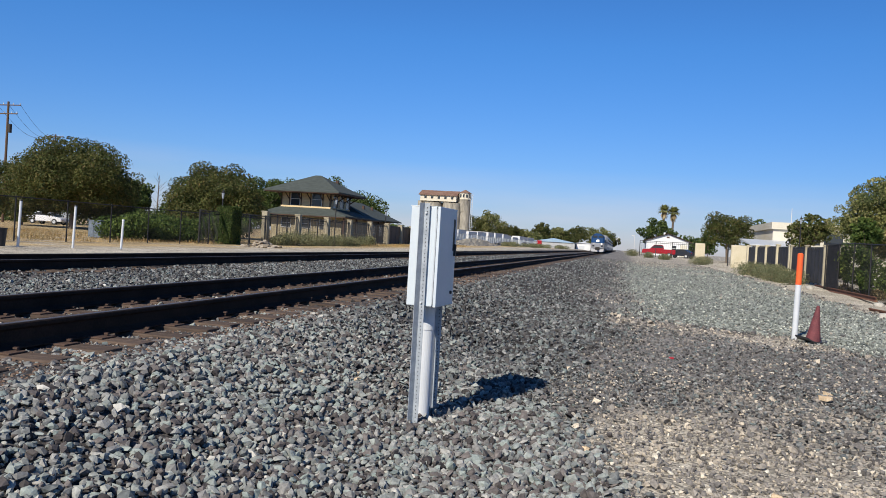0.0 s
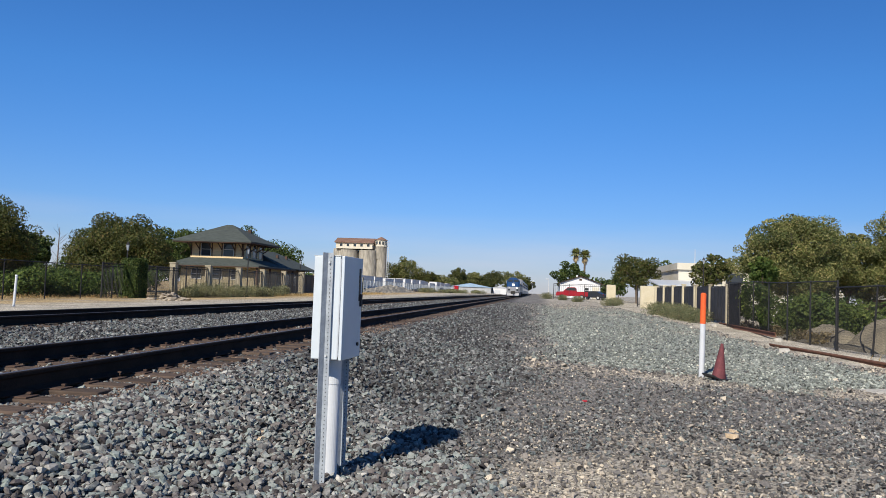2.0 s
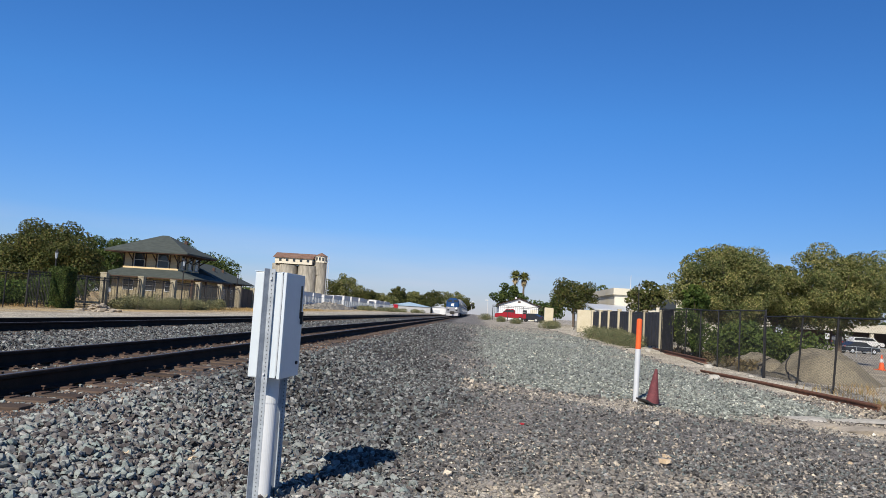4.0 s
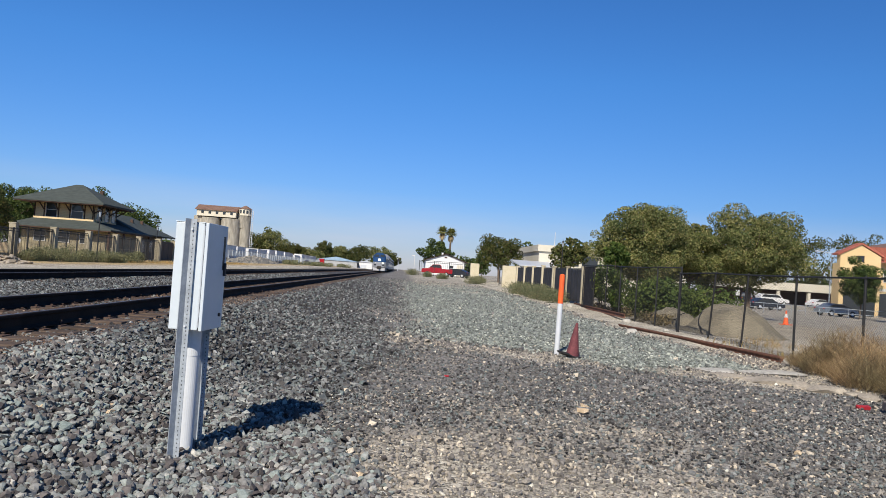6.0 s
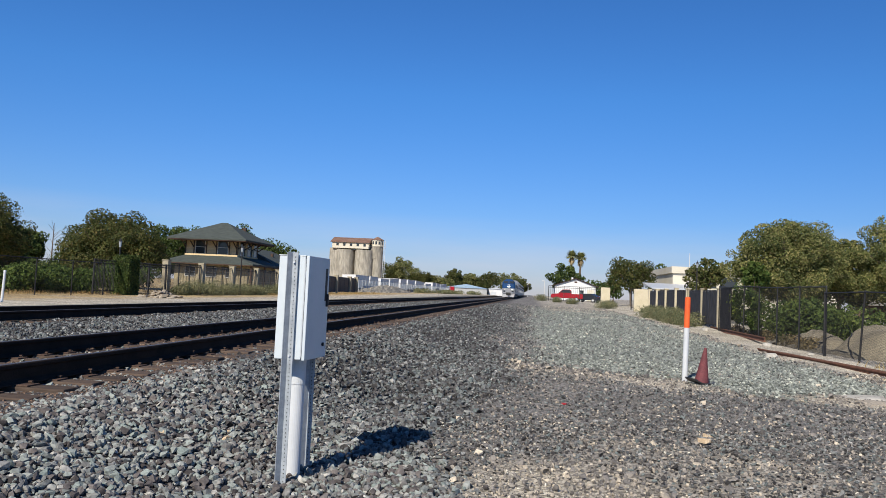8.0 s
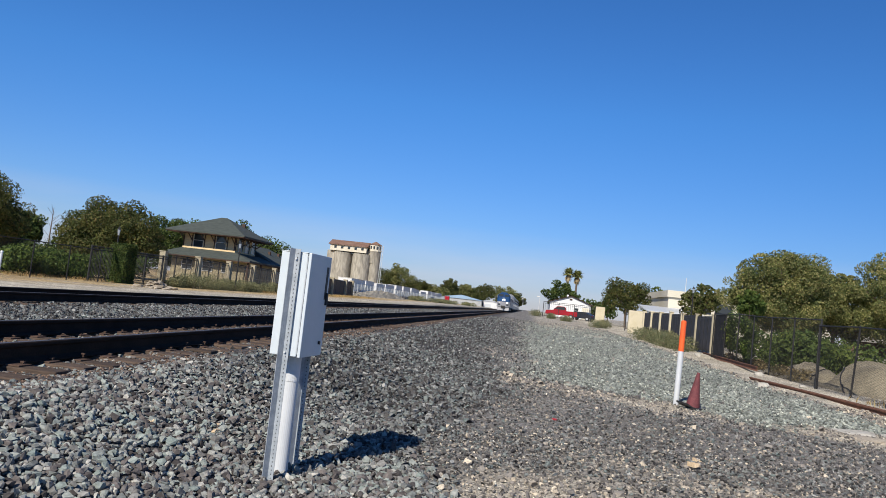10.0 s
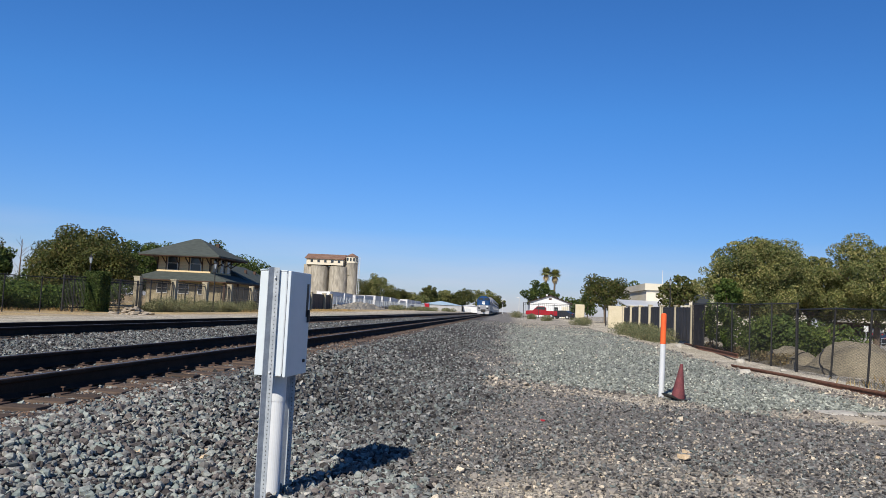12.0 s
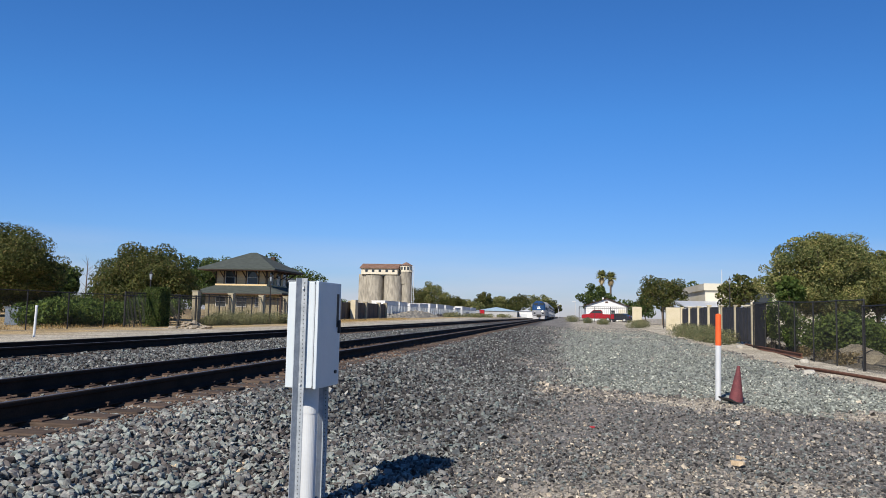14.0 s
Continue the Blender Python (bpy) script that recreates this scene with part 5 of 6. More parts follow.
def chunk(name, x, y, sx, sy, sz, material, label, seed, cat, group, sink=.3, turn=0.0):
    rng = random.Random(seed)
    pts = []
    for _ in range(26):
        p = Vector((rng.gauss(0, 1), rng.gauss(0, 1), rng.gauss(0, 1))).normalized()
        m = max(abs(p.x), abs(p.y), abs(p.z))
        p = p / m * rng.uniform(.8, 1)
        pts.append(p)
    bm = polyhull([(p.x * sx / 2, p.y * sy / 2, p.z * sz / 2) for p in pts])
    bm.transform(pose(x, y, gz(x, y) + sz * (.5 - sink), rng.uniform(-4, 4), rng.uniform(-4, 4), turn))
    return solo(name, bm, material, label, cat, group, loc=(x, y, gz(x, y)))


for i, (x, y, sx, sy, sz) in enumerate(((7.5, 24.2, .36, .26, .2), (9.2, 30.3, .5, .3, .2), (9.3, 26.1, .3, .22, .15), (9.0, 40, .4, .3, .25))):
    chunk("concrete_chunk", x, y, sx, sy, sz, CONCRETE, "pale broken concrete chunk on the ground", 20 + i, "concrete chunk", "concrete chunks", turn=i * 40)
for i, (x, y, sx, sy, sz) in enumerate(((6.7, 13.4, .9, .6, .16), (7.25, 12.5, .7, .5, .2), (7.0, 12.9, .45, .35, .2), (7.6, 11.9, .55, .35, .14), (6.2, 14.1, .8, .5, .10), (8.0, 11.5, .45, .3, .14), (6.4, 13.8, .35, .3, .1), (7.5, 12.2, .3, .25, .12))):
    chunk("asphalt_slab", x, y, sx, sy, sz, ASPHALT, "broken slab of old cracked asphalt", 40 + i, "asphalt slab", "asphalt slabs", sink=.42, turn=i * 25 - 20)
chunk("concrete_slab", 7.5, 15.0, 1.5, .55, .10, CONCRETE, "pale flat slab of broken concrete in the dirt", 77, "concrete slab", "concrete slabs", .3, -4)
chunk("concrete_slab", 6.3, 14.75, .9, .4, .06, CONCRETE, "pale flat slab of broken concrete in the dirt", 78, "concrete slab", "concrete slabs", .3, 12)
wb = box(-.9, .9, -.1, .1, 0, .12, .015)
wb.transform(pose(7.75, 10.2, gz(7.75, 10.2) + .01, 2, 3, -18))
solo("wood_plank", wb, WOOD, "grey weathered timber lying in the gravel", "plank", loc=(7.75, 10.2, gz(7.75, 10.2)))
for i, (x, y, w) in enumerate(((.80, 11.8, .10), (6.75, 10.7, .2))):
    chunk("plastic_scrap", x, y, w, w * .6, w * .35, REDSCRAP, "crumpled red plastic scrap on the dark gravel", 60 + i, "scrap", "plastic scraps", 0.05)
STONEPALE = pmat("pale_tan_stone", (.50, .36, .22), (.58, .46, .32), 9, .85, .2)
for i, (x, y, s) in enumerate(((2.15, 8.58, .15), (2.28, 9.05, .11), (-2.25, 6.36, .085), (-2.3, 6.55, .07), (-2.6, 5.9, .08), (1.0, 4.95, .07), (-.2, 5.6, .08), (4.6, 9.6, .1), (3.9, 7.2, .09))):
    chunk("pale_stone", x, y, s, s * .75, s * .6, STONEPALE, "pale tan stone lying on the grey gravel", 80 + i, "stone", "pale stones", .2, i * 33)


def dry_bush():
    t = thing("dry_bush", "tangled dry brown tumbleweed bush by the fence", "bush", (8.8, 13, 0))
    rng = np.random.default_rng(77)
    for k, (x, y, r, h, n) in enumerate(((9.3, 15.3, .9, 1.4, 9500), (9.15, 13.3, 1.2, 1.2, 13000), (9.2, 11.4, 1.4, 1.12, 13500), (9.5, 9.2, 1.4, 1.0, 7000), (9.4, 16.6, .6, .5, 3000))):
        a, q = rng.uniform(0, 6.283, n), np.sqrt(rng.random(n)) * r
        px, py = x + np.cos(a) * q, y + np.sin(a) * q
        hh = h * np.sqrt(np.clip(1.08 - (q / r) ** 2, .08, 1)) * rng.uniform(.35, 1, n)
        z = gh(px, py) + hh * rng.uniform(0, .75, n)
        part_np("tangle", *stalks(rng, px, py, z, .30, 2.4, .0035), OLIVE if k == 2 else STRAW, t)


dry_bush()

# parking lot and buildings on the right
def yellow_building():
    t = thing("yellow_building", "warm yellow two-storey building with red clay roof", "building", (62, 100, -.5))
    part("gable_wall", prism([(54.8, -.8), (60.2, -.8), (60.2, 7.4), (57.5, 8.75), (54.8, 7.4)], 95, 95.8), YELLOW, t, "yellow rendered gable wall")
    for a, b in (((54.4, 7.25), (57.5, 8.8)), ((60.6, 7.25), (57.5, 8.8))):
        part("gable_roof", polyhull([(p[0], y, p[1] + d) for p in (a, b) for y in (94.8, 96.2) for d in (0, .22)]), CLAY, t, "red clay tile roof")
    part("wing_wall", box(60.2, 80, 96.5, 106, -.8, 6.7), YELLOW, t)
    part("wing_roof", polyhull([(60.4, 95.3, 6.7), (81, 95.3, 6.7), (60.4, 95.3, 6.9), (81, 95.3, 6.9), (61.5, 99.5, 8.9), (81, 99.5, 8.9), (61.5, 99.5, 8.6), (81, 99.5, 8.6)]), CLAY, t, "red clay tile roof slope")
    b = bmesh.new()
    x = 60.7
    while x < 80:
        rod(b, (x, 95.25, 6.9), (x, 99.5, 8.92), .09, None, 6)
        x += .42
    part("tile_row", b, CLAY, t)
    part("rear_roof", hip(67.5, 98, 100, 118, 9.3, 11.6, (76, 109, 92, 109), .4), BROWNROOF, t, "brown hipped rear roof")
    part("rear_wall", box(69.5, 96, 102, 116, 6, 9.2), CREAM, t)
    window(t, 57.1, 57.9, 95, 6.6, 7.3, TRIMB)
    for x in (61.6, 66, 70):
        window(t, x, x + 2.2, 96.5, 4.2, 5.7)
    part("arcade_opening", box(55.4, 59.6, 94.9, 95.02, -.5, 2.5), GLASS, t, "dark arcade opening")
    for x in (60.9, 65.5, 70):
        part("arcade_opening", box(x, x + 3.2, 96.38, 96.52, -.5, 2.7), GLASS, t, "dark arcade opening")
    part("string_course", box(60.2, 80, 96.3, 96.5, 3.0, 3.35), TRIMW, t)
    window(t, 56.6, 58.6, 95, 4.0, 5.6)
    return t


yellow_building().location.x += 1.2


def carport():
    t = thing("parking_canopy", "long beige parking canopy with dark bays", "canopy", (68, 134, 0))
    part("fascia", box(57, 82, 130, 142, 2.5, 3.9), CREAM, t, "beige canopy fascia")
    # a dark sheet across the back stands for the shade under the canopy
    part("bay_shade", box(57, 82, 141.5, 142, -.4, 2.5), BROWNROOF, t, "dark sheet standing for shade in the bays")
    for x in (60.5, 66, 71.5, 77, 81.5):
        part("pillar", box(x - .25, x + .25, 130.2, 130.7, -.6, 2.5), CREAM, t)


carport()


def cream_building():
    t = thing("cream_building", "flat-roofed cream commercial building with dark band", "building", (26, 100, 0))
    part("wall", box(17.1, 36, 95, 112, -.3, 5.0), CREAM, t)
    part("parapet", box(16.9, 36.2, 94.7, 112.2, 5.0, 5.8), CREAM, t, "pale roof parapet")
    # dark panes on the wall face stand in for its recessed band
    for x in (20.2, 22.6, 27, 31):
        part("recess_band", box(x, x + 2.0, 94.93, 95.01, 3.4, 4.7), GLASS, t, "dark band standing for the recess")
    part("awning", polyhull([(13.6, 88, 3.0), (20, 88, 3.0), (13.6, 95, 3.7), (20, 95, 3.7), (13.6, 88, 2.9), (20, 88, 2.9), (13.6, 95, 3.5), (20, 95, 3.5)]), GALV, t, "grey metal awning")
    part("awning_post", rods(((13.8, 88.2, 0), (13.8, 88.2, 2.95), .08), ((19.8, 88.2, 0), (19.8, 88.2, 2.95), .08)), GALV, t)
    part("mast", rods(((19.4, 97, 5.8), (19.4, 97, 7.6), .06, .03)), GALV, t)


cream_building()
lamp_post(13.5, 64, 4.0)
car("parked_suv", 62.3, 125, gz(62.3, 125), 6, WHITEPAINT, "white SUV parked under the canopy", "suv", 5.2)
car("parked_suv", 58.6, 126, gz(58.6, 126), 60, DARKPAINT, "dark SUV parked beside a white one", "suv", 4.7)
car("parked_car", 49.9, 85, gz(49.9, 85), 12, GREYPAINT, "silver-blue sedan parked in the lot", "sedan", 4.6)
car("parked_car", 71, 126, gz(71, 126), 20, WHITEPAINT, "white sedan parked under the canopy", "sedan", 4.6)
car("parked_car", 47, 96, gz(47, 96), 10, DARKPAINT, "dark sedan parked near the canopy", "sedan", 4.6)
car("parked_car", -66.5, 78, gz(-66.5, 78), 4, WHITEPAINT, "white sedan parked beyond the dry lot", "sedan", 4.6)
car("pickup_truck", 6.0, 127, gz(6, 127), 176, REDPAINT, "red pickup truck parked by the white house", "pickup", 5.1)
car("parked_car", 9.6, 130, gz(9.6, 130), 150, DARKPAINT, "dark car parked behind the red pickup", "sedan", 4.4)


def guard_rail():
    t = thing("guard_rail", "galvanised pipe barrier along the parking lot", "guard rail", (43, 78, -.4))
    n = 11
    for i in range(n):
        x, y = 37.5 + 12.5 * i / (n - 1), 80 - 5 * i / (n - 1)
        z = gz(x, y)
        part("post", rods(((x, y, z - .1), (x, y, z + 1.05), .025)), POSTSTEEL, t)
    for h in (.5, 1.0):
        part("rail", rods(((37.5, 80, gz(37.5, 80) + h), (50, 75, gz(50, 75) + h), .025)), POSTSTEEL, t)


guard_rail()
solo("bollard", rods(((37.4, 55, gz(37.4, 55) - .1), (37.4, 55, gz(37.4, 55) + 1.5), .09), n=12), PVC, "white pipe bollard beside the lot", "bollard", "bollards", loc=(37.4, 55, gz(37.4, 55)))


def sign_post(x, y, h):
    z = gz(x, y)
    t = thing("sign_post", "plain parking sign on a thin steel post", "sign", (x, y, z), "lot signs")
    part("pole", rods(((x, y, z - .1), (x, y, z + h), .03)), GALV, t)
    part("plate", box(x - .22, x + .22, y - .02, y, z + h - .6, z + h, .005), TRIMW, t)


sign_post(47.5, 100, 2.3)
sign_post(36.5, 81, 2.2)
t = thing("street_light", "tall grey street light with a curved arm", "street light", (51.9, 90, -.4))
part("pole", rods(((51.9, 90, -.5), (51.9, 90, 7.1), .07, .04)), POSTSTEEL, t)
part("arm", rods(((51.9, 90, 7.1), (50.4, 90, 7.25), .04)), GALV, t)
part("lamp_head", box(49.9, 50.5, 89.85, 90.15, 7.18, 7.3, .03), GALV, t)

# left side
lt = [(-23.2, y) for y in (19.5, 22.4, 25.3, 28.2, 31.1, 34.0, 36.9, 39.8)]
chain_fence("chain_link_fence", lt, 1.75, "black chain-link fence before a dry grass lot")
bar = thing("iron_fence", "black iron picket fence beside the ivy pillar", "fence", (-23.8, 45, .4), "iron fences")
for a, b in ((39.8, 42.0), (43.7, 48.9)):
    for zz in (.2, 1.75, 1.9):
        part("rail", box(-23.82, -23.78, a, b, .42 + zz, .42 + zz + .04), FENCE, bar)
    y = a
    k = 0
    while y <= b:
        w = .035 if k % 16 == 0 else .010
        part("picket", box(-23.8 - w, -23.8 + w, y - w, y + w, .40, 2.42), FENCE, bar)
        y += .14
        k += 1
column_fence("depot_fence", -24.3, (49.2, 54.8, 60.7, 66.3, 72.1, 78.0), 2.16, "khaki column fence with black railings by the depot", KHAKI, .14, None, .10, .21)
lw = thing("low_wall", "low khaki wall with pale sill under the railings", "wall", (-24.6, 69.2, .5))
part("wall_body", box(-24.75, -24.5, 66.6, 71.8, .3, 1.5, .02), KHAKI, lw)
part("sill", box(-24.79, -24.46, 66.55, 71.85, 1.5, 1.57, .01), STUCCO, lw, "pale sill")
column_fence("depot_fence", -24.4, (78.0, 83.2, 88.0, 94.8, 102, 106), 2.1, "khaki column fence with dark boarding beyond the depot", KHAKI, .5, PORCH, .10, .25)
depot()
silo_block()
white_house()
ir = np.random.default_rng(9)
pil = thing("ivy_pillar", "dark ivy-covered square pillar in the fence line", "ivy pillar", (-23.6, 42.8, .42))
part("core", box(-23.96, -23.24, 42.38, 43.22, .3, 2.4, .03), BARK, pil)
pp = ir.uniform(-1, 1, (9000, 3))
ax = ir.choice(3, 9000, p=(.36, .44, .2))
pp[np.arange(9000), ax] = np.sign(pp[np.arange(9000), ax]) * ir.uniform(.96, 1.14, 9000)
pd = np.zeros((9000, 3))
pd[np.arange(9000), ax] = np.sign(pp[np.arange(9000), ax])
part_np("foliage", *leaves(ir, pp * (.5, .58, 1.10) + (-23.6, 42.8, 1.5), pd, .10), DEEP, pil)
bush("ivy_hedge", [(-26.5 + ir.uniform(-1.2, .8), ir.uniform(36.6, 44.4), .42 + ir.uniform(.3, 1.05), .9, 1.1, .6) for _ in range(40)], "sprawling ivy hedge behind the chain-link fence", IVY, 92, 11000, .16, category="hedge")
bush("shrub", [(-26.0 + ir.uniform(-.8, .8), ir.uniform(44.5, 50), .42 + ir.uniform(.5, 1.6), .8, .8, .6) for _ in range(16)], "green shrub behind the iron fence", IVY, 93, 4500, .14)
for i, (y, n) in enumerate(((49.0, 4), (51.5, 6), (54.6, 6), (57.5, 6), (60.6, 6), (63.6, 5), (66.6, 4))):
    bush("sage_bush", [(-22.9 + ir.uniform(-.5, .4), y + ir.uniform(-1.3, 1.3), gz(-23, y) + .3 + ir.uniform(-.1, .2), .6, ir.uniform(.5, .9), .45 + ir.uniform(-.15, .3)) for _ in range(n)], "grey-green sage bush along the depot fence", SAGE, 100 + i, 4500, .065, group="sage bushes")
tree("broadleaf_tree", -35.5, 62, .4, 6.4, (.1, 4.5, 3.8), "wide dense tree beside the depot", OAK, 111, 52000, .165, .22, .28, 100)
tree("broadleaf_tree", -47.0, 95, .4, 8.7, (.3, 3.0, 2.8), "dark green tree crowding the depot", DEEP, 113, 16000, .22, .18, .4, 50)
tree("broadleaf_tree", -50.3, 62, .4, 8.2, (.7, 6.3, 5), "large spreading tree in the dry lot", OAK, 213, 62000, .175, .3, .26, 130)
tree("broadleaf_tree", -57.8, 64, .4, 6.3, (.5, 4.4, 4), "reddish green tree at the lot's end", OAK, 114, 18000, .21, .25)
tree("broadleaf_tree", -52.8, 70, .4, 5.0, (.3, 3.0, 3), "lower dark tree behind the large one", DEEP, 115, 4000, .28, .2)
for i, (x, y, h, w) in enumerate(((-49, 110, 8.5, 3.8), (-44.0, 112, 9.3, 3.4), (-42.0, 120, 7.6, 4.2), (-65.0, 92, 6.6, 2.2), (-75, 90, 7, 5))):
    tree("broadleaf_tree", x, y, .5, h, (2, w, w), "tall tree rising behind the depot", DEEP, 120 + i, 9000, .3, .25, .42, 60, group="depot trees")
for i, (x, y, h, w) in enumerate(((-61.0, 84, 3.4, 3.0), (-55.5, 86, 2.9, 3.6), (-66, 86, 4.6, 5), (-75, 84, 4.2, 5), (-85, 90, 5, 5.5), (-50.5, 86, 3.8, 4), (-96, 92, 5.5, 6))):
    tree("broadleaf_tree", x, y, .4, h, (.1, w, 3.0), "low dark tree at the back of the dry lot", DEEP, 190 + i, 3500, .3, .12, .4, group="lot trees")
bt = thing("bare_tree", "thin leafless tree beyond the dry lot", "tree", (-61.4, 92, .5))
part("trunk", rods(((-61.4, 92, .3), (-61.3, 92, 7.9), .14, .03), n=7), BARK, bt)
rb = random.Random(12)
for i in range(14):
    z, a = 3.0 + i * .33, rb.uniform(0, 6.283)
    part("branch", rods(((-61.36, 92, z), (-61.36 + math.cos(a) * rb.uniform(.5, 1.1), 92 + math.sin(a), z + rb.uniform(.7, 1.3)), .03, .008), n=5), BARK, bt)
lamp_post(-22.6, 58.2, 3.4)
lamp_post(-24.9, 79, 3.2)
lamp_post(-25.6, 45.5, 2.9)


def utility_pole(x, y, h, label):
    z = gz(x, y)
    t = thing("utility_pole", label, "utility pole", (x, y, z), "utility poles")
    part("pole", rods(((x, y, z - .3), (x, y, z + h), .17, .12), n=10), POLEWOOD, t)
    for dz, w in ((.35, 1.7), (1.35, 1.3)):
        part("crossarm", box(x - w, x + w, y - .07, y + .07, z + h - dz - .1, z + h - dz), POLEWOOD, t)
        for q in (-.95, -.4, .4, .95):
            part("insulator", rods(((x + w * q, y, z + h - dz), (x + w * q, y, z + h - dz + .22), .05, .03)), GALV, t)
    part("transformer", rods(((x + .35, y, z + h - 3.6), (x + .35, y, z + h - 2.6), .22), n=14), TRAINDARK, t, "dark can transformer")


utility_pole(-70.2, 75, 14.0, "tall wooden utility pole with crossarms")
utility_pole(-101.7, 120, 15.8, "distant wooden utility pole above the trees")
for q in (-1.6, 0, 1.6):
    a, b = Vector((-70.2 + q, 75, 14.2)), Vector((-101.7 + q, 120, 16.0))
    bm = bmesh.new()
    pts = [a.lerp(b, i / 14) - Vector((0, 0, 1.6 * math.sin(i / 14 * 3.1416))) for i in range(15)]
    for p0, p1 in zip(pts, pts[1:]):
        rod(bm, p0, p1, .022, None, 4)
    solo("overhead_wire", bm, FENCE, "sagging overhead wire between utility poles", "wire", "overhead wires", loc=tuple(a))
for x, y, h in ((-19.3, 21.2, 1.5), (-18.5, 22.8, 1.45), (-17.9, 24.6, 1.05)):
    z = gz(x, y)
    tp = thing("white_pipe", "white plastic vent pipe standing in dirt", "pipe", (x, y, z), "white pipes")
    part("pipe", rods(((x, y, z - .1), (x + .04, y, z + h), .042), n=14), PVC, tp)
    part("cap", rods(((x + .04, y, z + h), (x + .04, y, z + h + .05), .054, .04), n=14), BLACK if h > 1.2 else PVC, tp)
z = gz(-19.6, 20.7)
tb = thing("waste_bin", "small dark plastic bin beside a white pipe", "bin", (-19.6, 20.7, z))
part("bin_body", rods(((-19.6, 20.7, z), (-19.6, 20.7, z + .55), .2, .24), n=16), BLACK, tb)
part("rim", rods(((-19.6, 20.7, z + .55), (-19.6, 20.7, z + .6), .26), n=16), BLACK, tb)
z = gz(-29.3, 38)
ub = thing("utility_cabinet", "grey steel utility cabinet in the dry lot", "utility cabinet", (-29.3, 38, z))
part("body", box(-29.55, -28.75, 37.7, 38.4, z, z + .95, .02), GREYPAINT, ub)
part("lid", box(-29.6, -28.7, 37.65, 38.45, z + .95, z + 1.0, .01), GREYPAINT, ub)
part("door", box(-29.5, -29.2, 37.68, 37.70, z + .1, z + .85), GREYPAINT, ub)
RUBBLE = pmat("dusty_tan_rubble", (.274, .230, .180), (.360, .310, .245), 3, .95, .4)
rr = random.Random(3)
for i in range(46):
    dx, dy, sz = rr.gauss(0, .42), rr.gauss(0, .75), rr.uniform(.07, .18)
    rise = .38 * math.exp(-dx * dx / .3 - dy * dy / .9) * rr.uniform(.1, 1)
    chunk("rubble_piece", -20.2 + dx, 40.6 + dy, rr.uniform(.16, .5), rr.uniform(.12, .36), sz, RUBBLE, "piece of broken concrete in a rubble heap", 200 + i, "rubble", "rubble heap", .25 - rise / sz, rr.uniform(0, 180))



def strip_grass(name, x0, x1, y0, y1, n, h, seed, label):
    rng = np.random.default_rng(seed)
    x, y = rng.uniform(x0, x1, n), rng.uniform(y0, y1, n)
    k = wave(x, y, 1.1, seed) + rng.normal(0, .4, n) > -.1
    x, y = x[k], y[k]
    me = mesh_np(name, *stalks(rng, x, y, gh(x, y), h, .5, .008), [GRASS])
    tagged(new(name, me), label, "grass", kind="stuff")


strip_grass("dry_grass", -45, -23.4, 20, 48, 26000, .20, 301, "golden dry grass in the lot")
strip_grass("dry_grass", -23.6, -21.4, 64, 110, 9000, .28, 302, "golden dry grass along the depot fence")
strip_grass("dry_grass", 9.3, 12, 8, 24, 2500, .25, 303, "thin dry grass at the fence foot")


# far left: storage yard, mound, sheds and the tree line
def trailer(x, y, ln, h):
    z = gz(x, y)
    t = thing("white_trailer", "long white trailer parked behind railings", "trailer", (x, y, z), "white trailers")
    part("body", box(x - 1.3, x + 1.3, y, y + ln, z + .6, z + h, .05), WHITEWALL, t)
    part("roof_cap", box(x - 1.34, x + 1.34, y - .04, y + ln + .04, z + h, z + h + .1, .02), TRIMW, t)
    part("side_panel", box(x + 1.3, x + 1.32, y + .6, y + ln - .6, z + 1.3, z + 1.9), GALV, t)
    for yy in (y + 1.6, y + ln - 2.2, y + ln - 1.2):
        for s in (-1.1, 1.1):
            part("wheel", rods(((x + s - .12, yy, z + .4), (x + s + .12, yy, z + .4), .4), n=14), TYRE, t)


ty = 140
tr = random.Random(6)
while ty < 300:
    ln = tr.uniform(8, 13)
    trailer(-34 + tr.uniform(-.4, .4), ty, ln, tr.uniform(2.5, 3.3))
    ty += ln + tr.uniform(1.2, 3.0)
yf = thing("yard_fence", "long grey bar fence before the white trailers", "fence", (-31.6, 200, .8))
y = 112
while y < 300:
    part("post", box(-31.65, -31.55, y - .06, y + .06, gz(-31.6, y), gz(-31.6, y) + 2.2), POSTSTEEL, yf)
    y += 3
for zz in (.4, 2.1):
    part("rail", box(-31.63, -31.57, 112, 300, gz(-31.6, 180) + zz, gz(-31.6, 180) + zz + .06), POSTSTEEL, yf)
bm = bmesh.new()
y = 112
while y < 300:
    bx(bm, -31.61, -31.59, y, y + .03, gz(-31.6, 180) + .1, gz(-31.6, 180) + 2.15)
    y += .5
tagged(part("bar_row", bm, POSTSTEEL, yf), kind="stuff")
solo("gate_pillar", box(-24.1, -23.5, 86.9, 88.1, .3, 2.95, .03), STUCCO, "broad cream stucco pillar at the depot yard", "pillar", loc=(-23.8, 87.5, .5))
MOUND = pmat("grey_tan_gravel", (.20, .19, .16), (.34, .30, .24), 1.5, .95, .8, 0, 9, grain=.5)
bm = bmesh.new()
bmesh.ops.create_grid(bm, x_segments=60, y_segments=60, size=1)
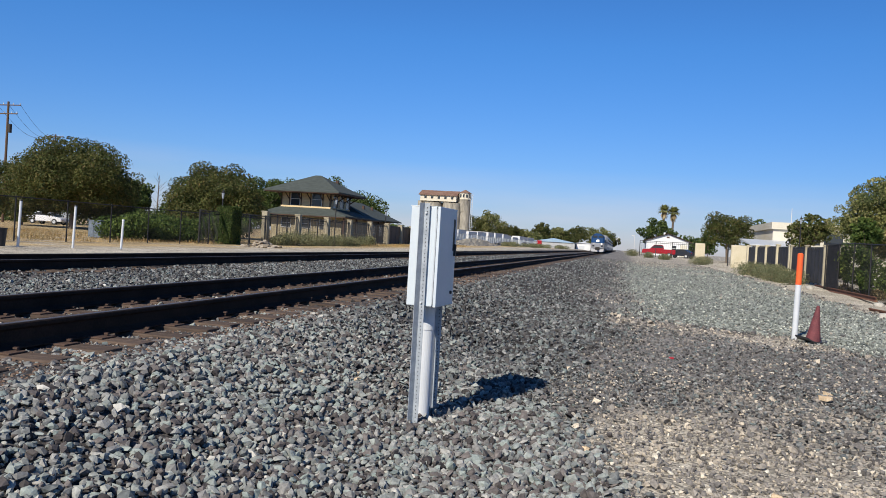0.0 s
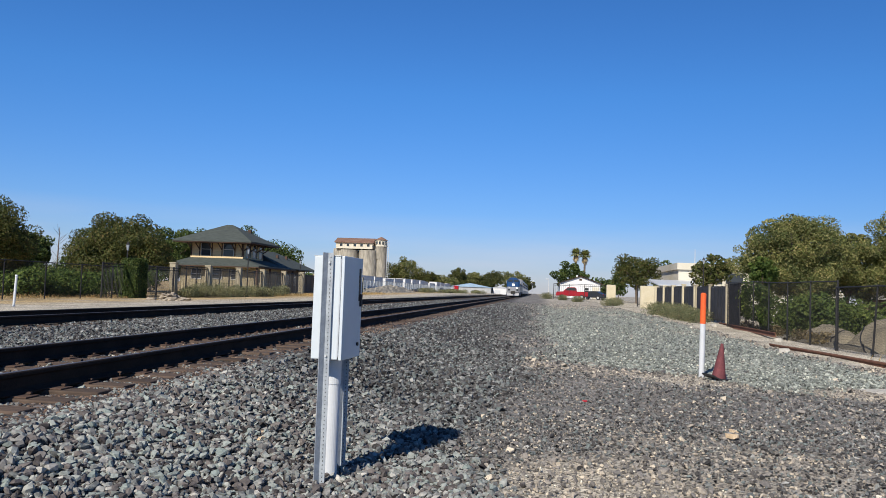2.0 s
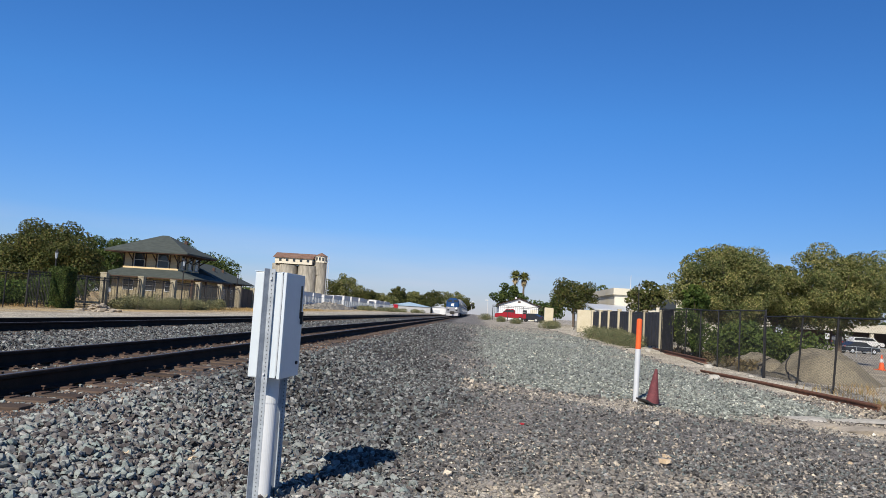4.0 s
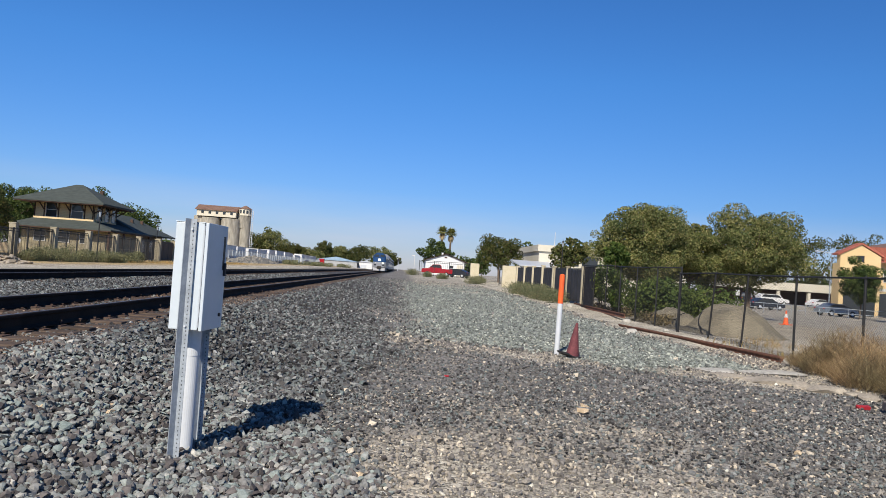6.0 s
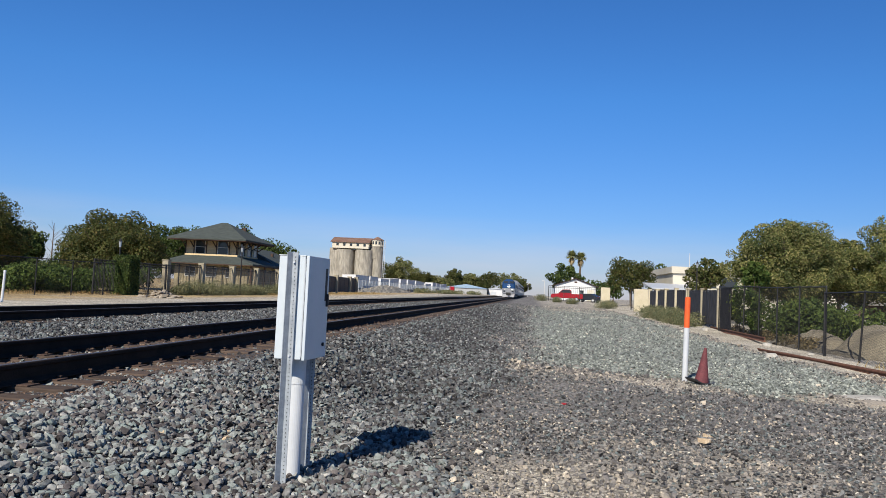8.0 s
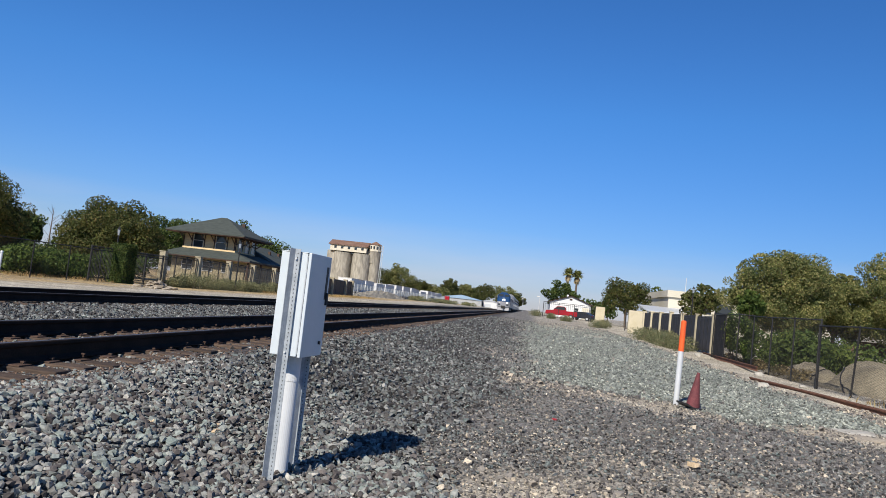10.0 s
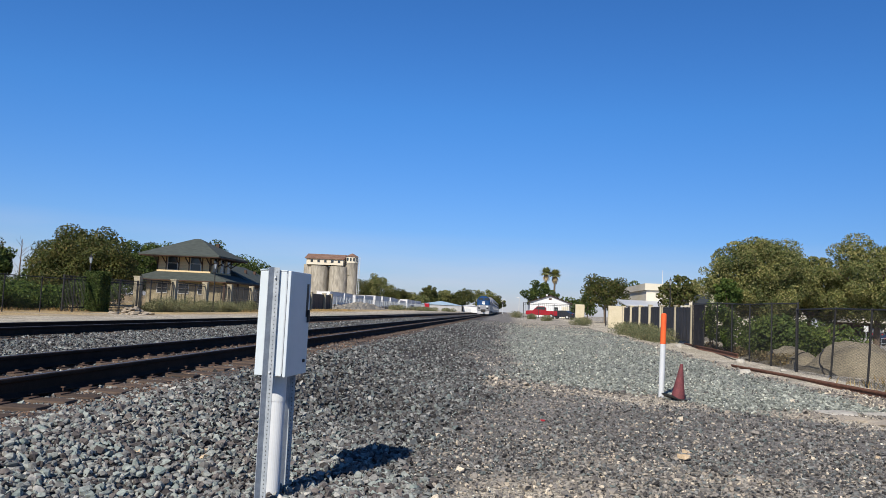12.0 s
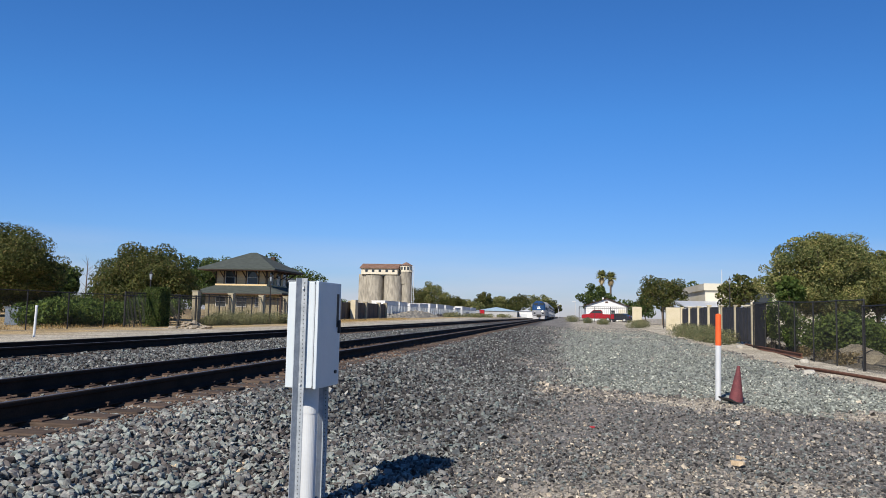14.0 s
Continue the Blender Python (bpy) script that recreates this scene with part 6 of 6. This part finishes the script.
for v in bm.verts:
    x, y = -27 + v.co.x * 3.6, 142 + v.co.y * 22
    h = 1.25 * max(0, 1 - (v.co.x ** 2 + v.co.y ** 2)) ** 1.2 + .3 * noise.noise(Vector((x * 1.5, y * .6, 2))) + .2 * noise.noise(Vector((x * 4, y * 2, 5)))
    v.co = Vector((x, y, gz(x, y) - .15 + h))
solo("gravel_mound", bm, MOUND, "low grey-tan gravel mound beside the yard", "gravel mound", loc=(-27, 142, .6))
for i, (x, y, n) in enumerate(((-22, 190, 6), (-20, 205, 6), (-24, 170, 5), (-17, 230, 5))):
    bush("sage_bush", [(x + ir.uniform(-1.5, 1.5), y + ir.uniform(-5, 5), gz(x, y) + .4, 1.4, 2.2, .7) for _ in range(n)], "weedy dry scrub beside the far track", SAGE, 140 + i, 1500, .22, group="sage bushes")


def shed(x0, x1, y0, y1, h, roof, wall, label):
    t = thing("shed", label, "shed", ((x0 + x1) / 2, y0, .8), "far sheds")
    part("wall", box(x0, x1, y0, y1, .3, h), wall, t)
    part("roof", prism([(x0 - .4, h - .05), (x1 + .4, h - .05), ((x0 + x1) / 2, h + (x1 - x0) * .09)], y0 - .4, y1 + .4), roof, t)
    part("door", box(x0 + 1.0, x0 + 3.4, y0 - .06, y0, .8, h * .65), GALV, t)


shed(-37, -19, 330, 345, 3.4, BLUEROOF, GREYWALL, "long grey shed with a pale blue roof")
shed(-18.5, -12.5, 335, 350, 3.6, GALV, WHITEWALL, "pale white metal shed in the distance")
shed(-12, -4.5, 345, 360, 3.6, BLUEROOF, WHITEWALL, "small white shed with blue roof")
rt = thing("red_trailer", "small red trailer beside the distant sheds", "trailer", (-31.5, 310, .8))
part("body", box(-33, -31, 309, 312, 1.2, 3.6, .05), REDPAINT, rt)
for s in (-32.8, -31.2):
    part("wheel", rods(((s - .1, 310.5, 1.15), (s + .1, 310.5, 1.15), .4), n=12), TYRE, rt)
# alternate trees take the lighter ASH leaves to stand for distance haze
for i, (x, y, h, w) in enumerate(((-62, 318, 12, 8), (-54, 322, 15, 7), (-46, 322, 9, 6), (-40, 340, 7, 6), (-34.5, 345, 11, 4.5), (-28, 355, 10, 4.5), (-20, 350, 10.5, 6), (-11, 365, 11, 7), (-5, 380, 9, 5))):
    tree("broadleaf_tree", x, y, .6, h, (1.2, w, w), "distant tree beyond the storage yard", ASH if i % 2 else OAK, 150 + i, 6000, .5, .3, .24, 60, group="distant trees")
for i in range(16):
    x = -260 + i * 38 + ir.uniform(-12, 12)
    if -30 < x < 25:
        continue
    tree("broadleaf_tree", x, 470 + ir.uniform(-40, 40), .6, ir.uniform(9, 15), (1, 14, 9), "dark tree of the distant skyline woods", DEEP, 170 + i, 1500, 1.3, .4, group="skyline trees")


def rail_signal(x, y, h):
    z = gz(x, y)
    t = thing("crossing_signal", "distant railway crossing signal on a post", "signal", (x, y, z), "crossing signals")
    part("post", rods(((x, y, z), (x, y, z + h), .12, .09)), GALV, t)
    part("signal_head", box(x - .45, x + .45, y - .2, y, z + h - 1.1, z + h - .1, .03), BLACK, t)
    part("crossbuck", polyhull([(x + u, y - .25 - d, z + h + v) for d in (0, .04) for u, v in ((-.7, -.1), (-.55, -.25), (.7, .95), (.55, 1.1))]), TRIMW, t)


rail_signal(-8.2, 318, 5.5)
rail_signal(-1.2, 300, 4.8)
t = thing("street_light", "white street light by the distant crossing", "street light", (5.4, 318, .8))
part("pole", rods(((5.4, 318, .6), (5.4, 318, 7.6), .12, .08)), TRIMW, t)
part("lamp_head", box(4.2, 5.5, 317.8, 318.2, 7.5, 7.8, .05), TRIMW, t)

# the train on the near track
TRAIN_Y = 178
locomotive(TRAIN_Y, "blue and silver diesel passenger locomotive with lit headlights")
locomotive(TRAIN_Y + 21.6, "blue and silver second diesel locomotive")
for i in range(7):
    coach(TRAIN_Y + 43.4 + i * 26.4, "silver two-level passenger coach with window rows")

# gravel
cast(401, (-7.2, 6.0, 2.4, 6.4), 1050, 3, "near_gravel", "broken grey ballast and pebbles in the foreground")
cast(409, (-9, 8.5, 6.4, 9.8), 850, 2, "near_gravel", "broken grey ballast and pebbles beside the equipment box", 1.02)
cast(403, (-9.5, 9.0, 9.8, 20), 285, 1, "middle_gravel", "broken grey and greenish gravel beside the track", 1.12)
cast(405, (-9.6, 8.0, 20, 38), 80, 0, "far_gravel", "greenish and grey gravel farther along the track", 1.4)
cast(411, (-13.8, -9.6, 9, 34), 110, 1, "far_gravel", "grey ballast round the second railway track", 1.15)
cast(407, (-9.6, 8.0, 38, 80), 20, 0, "distant_gravel", "grey gravel far along the railway track", 1.8)
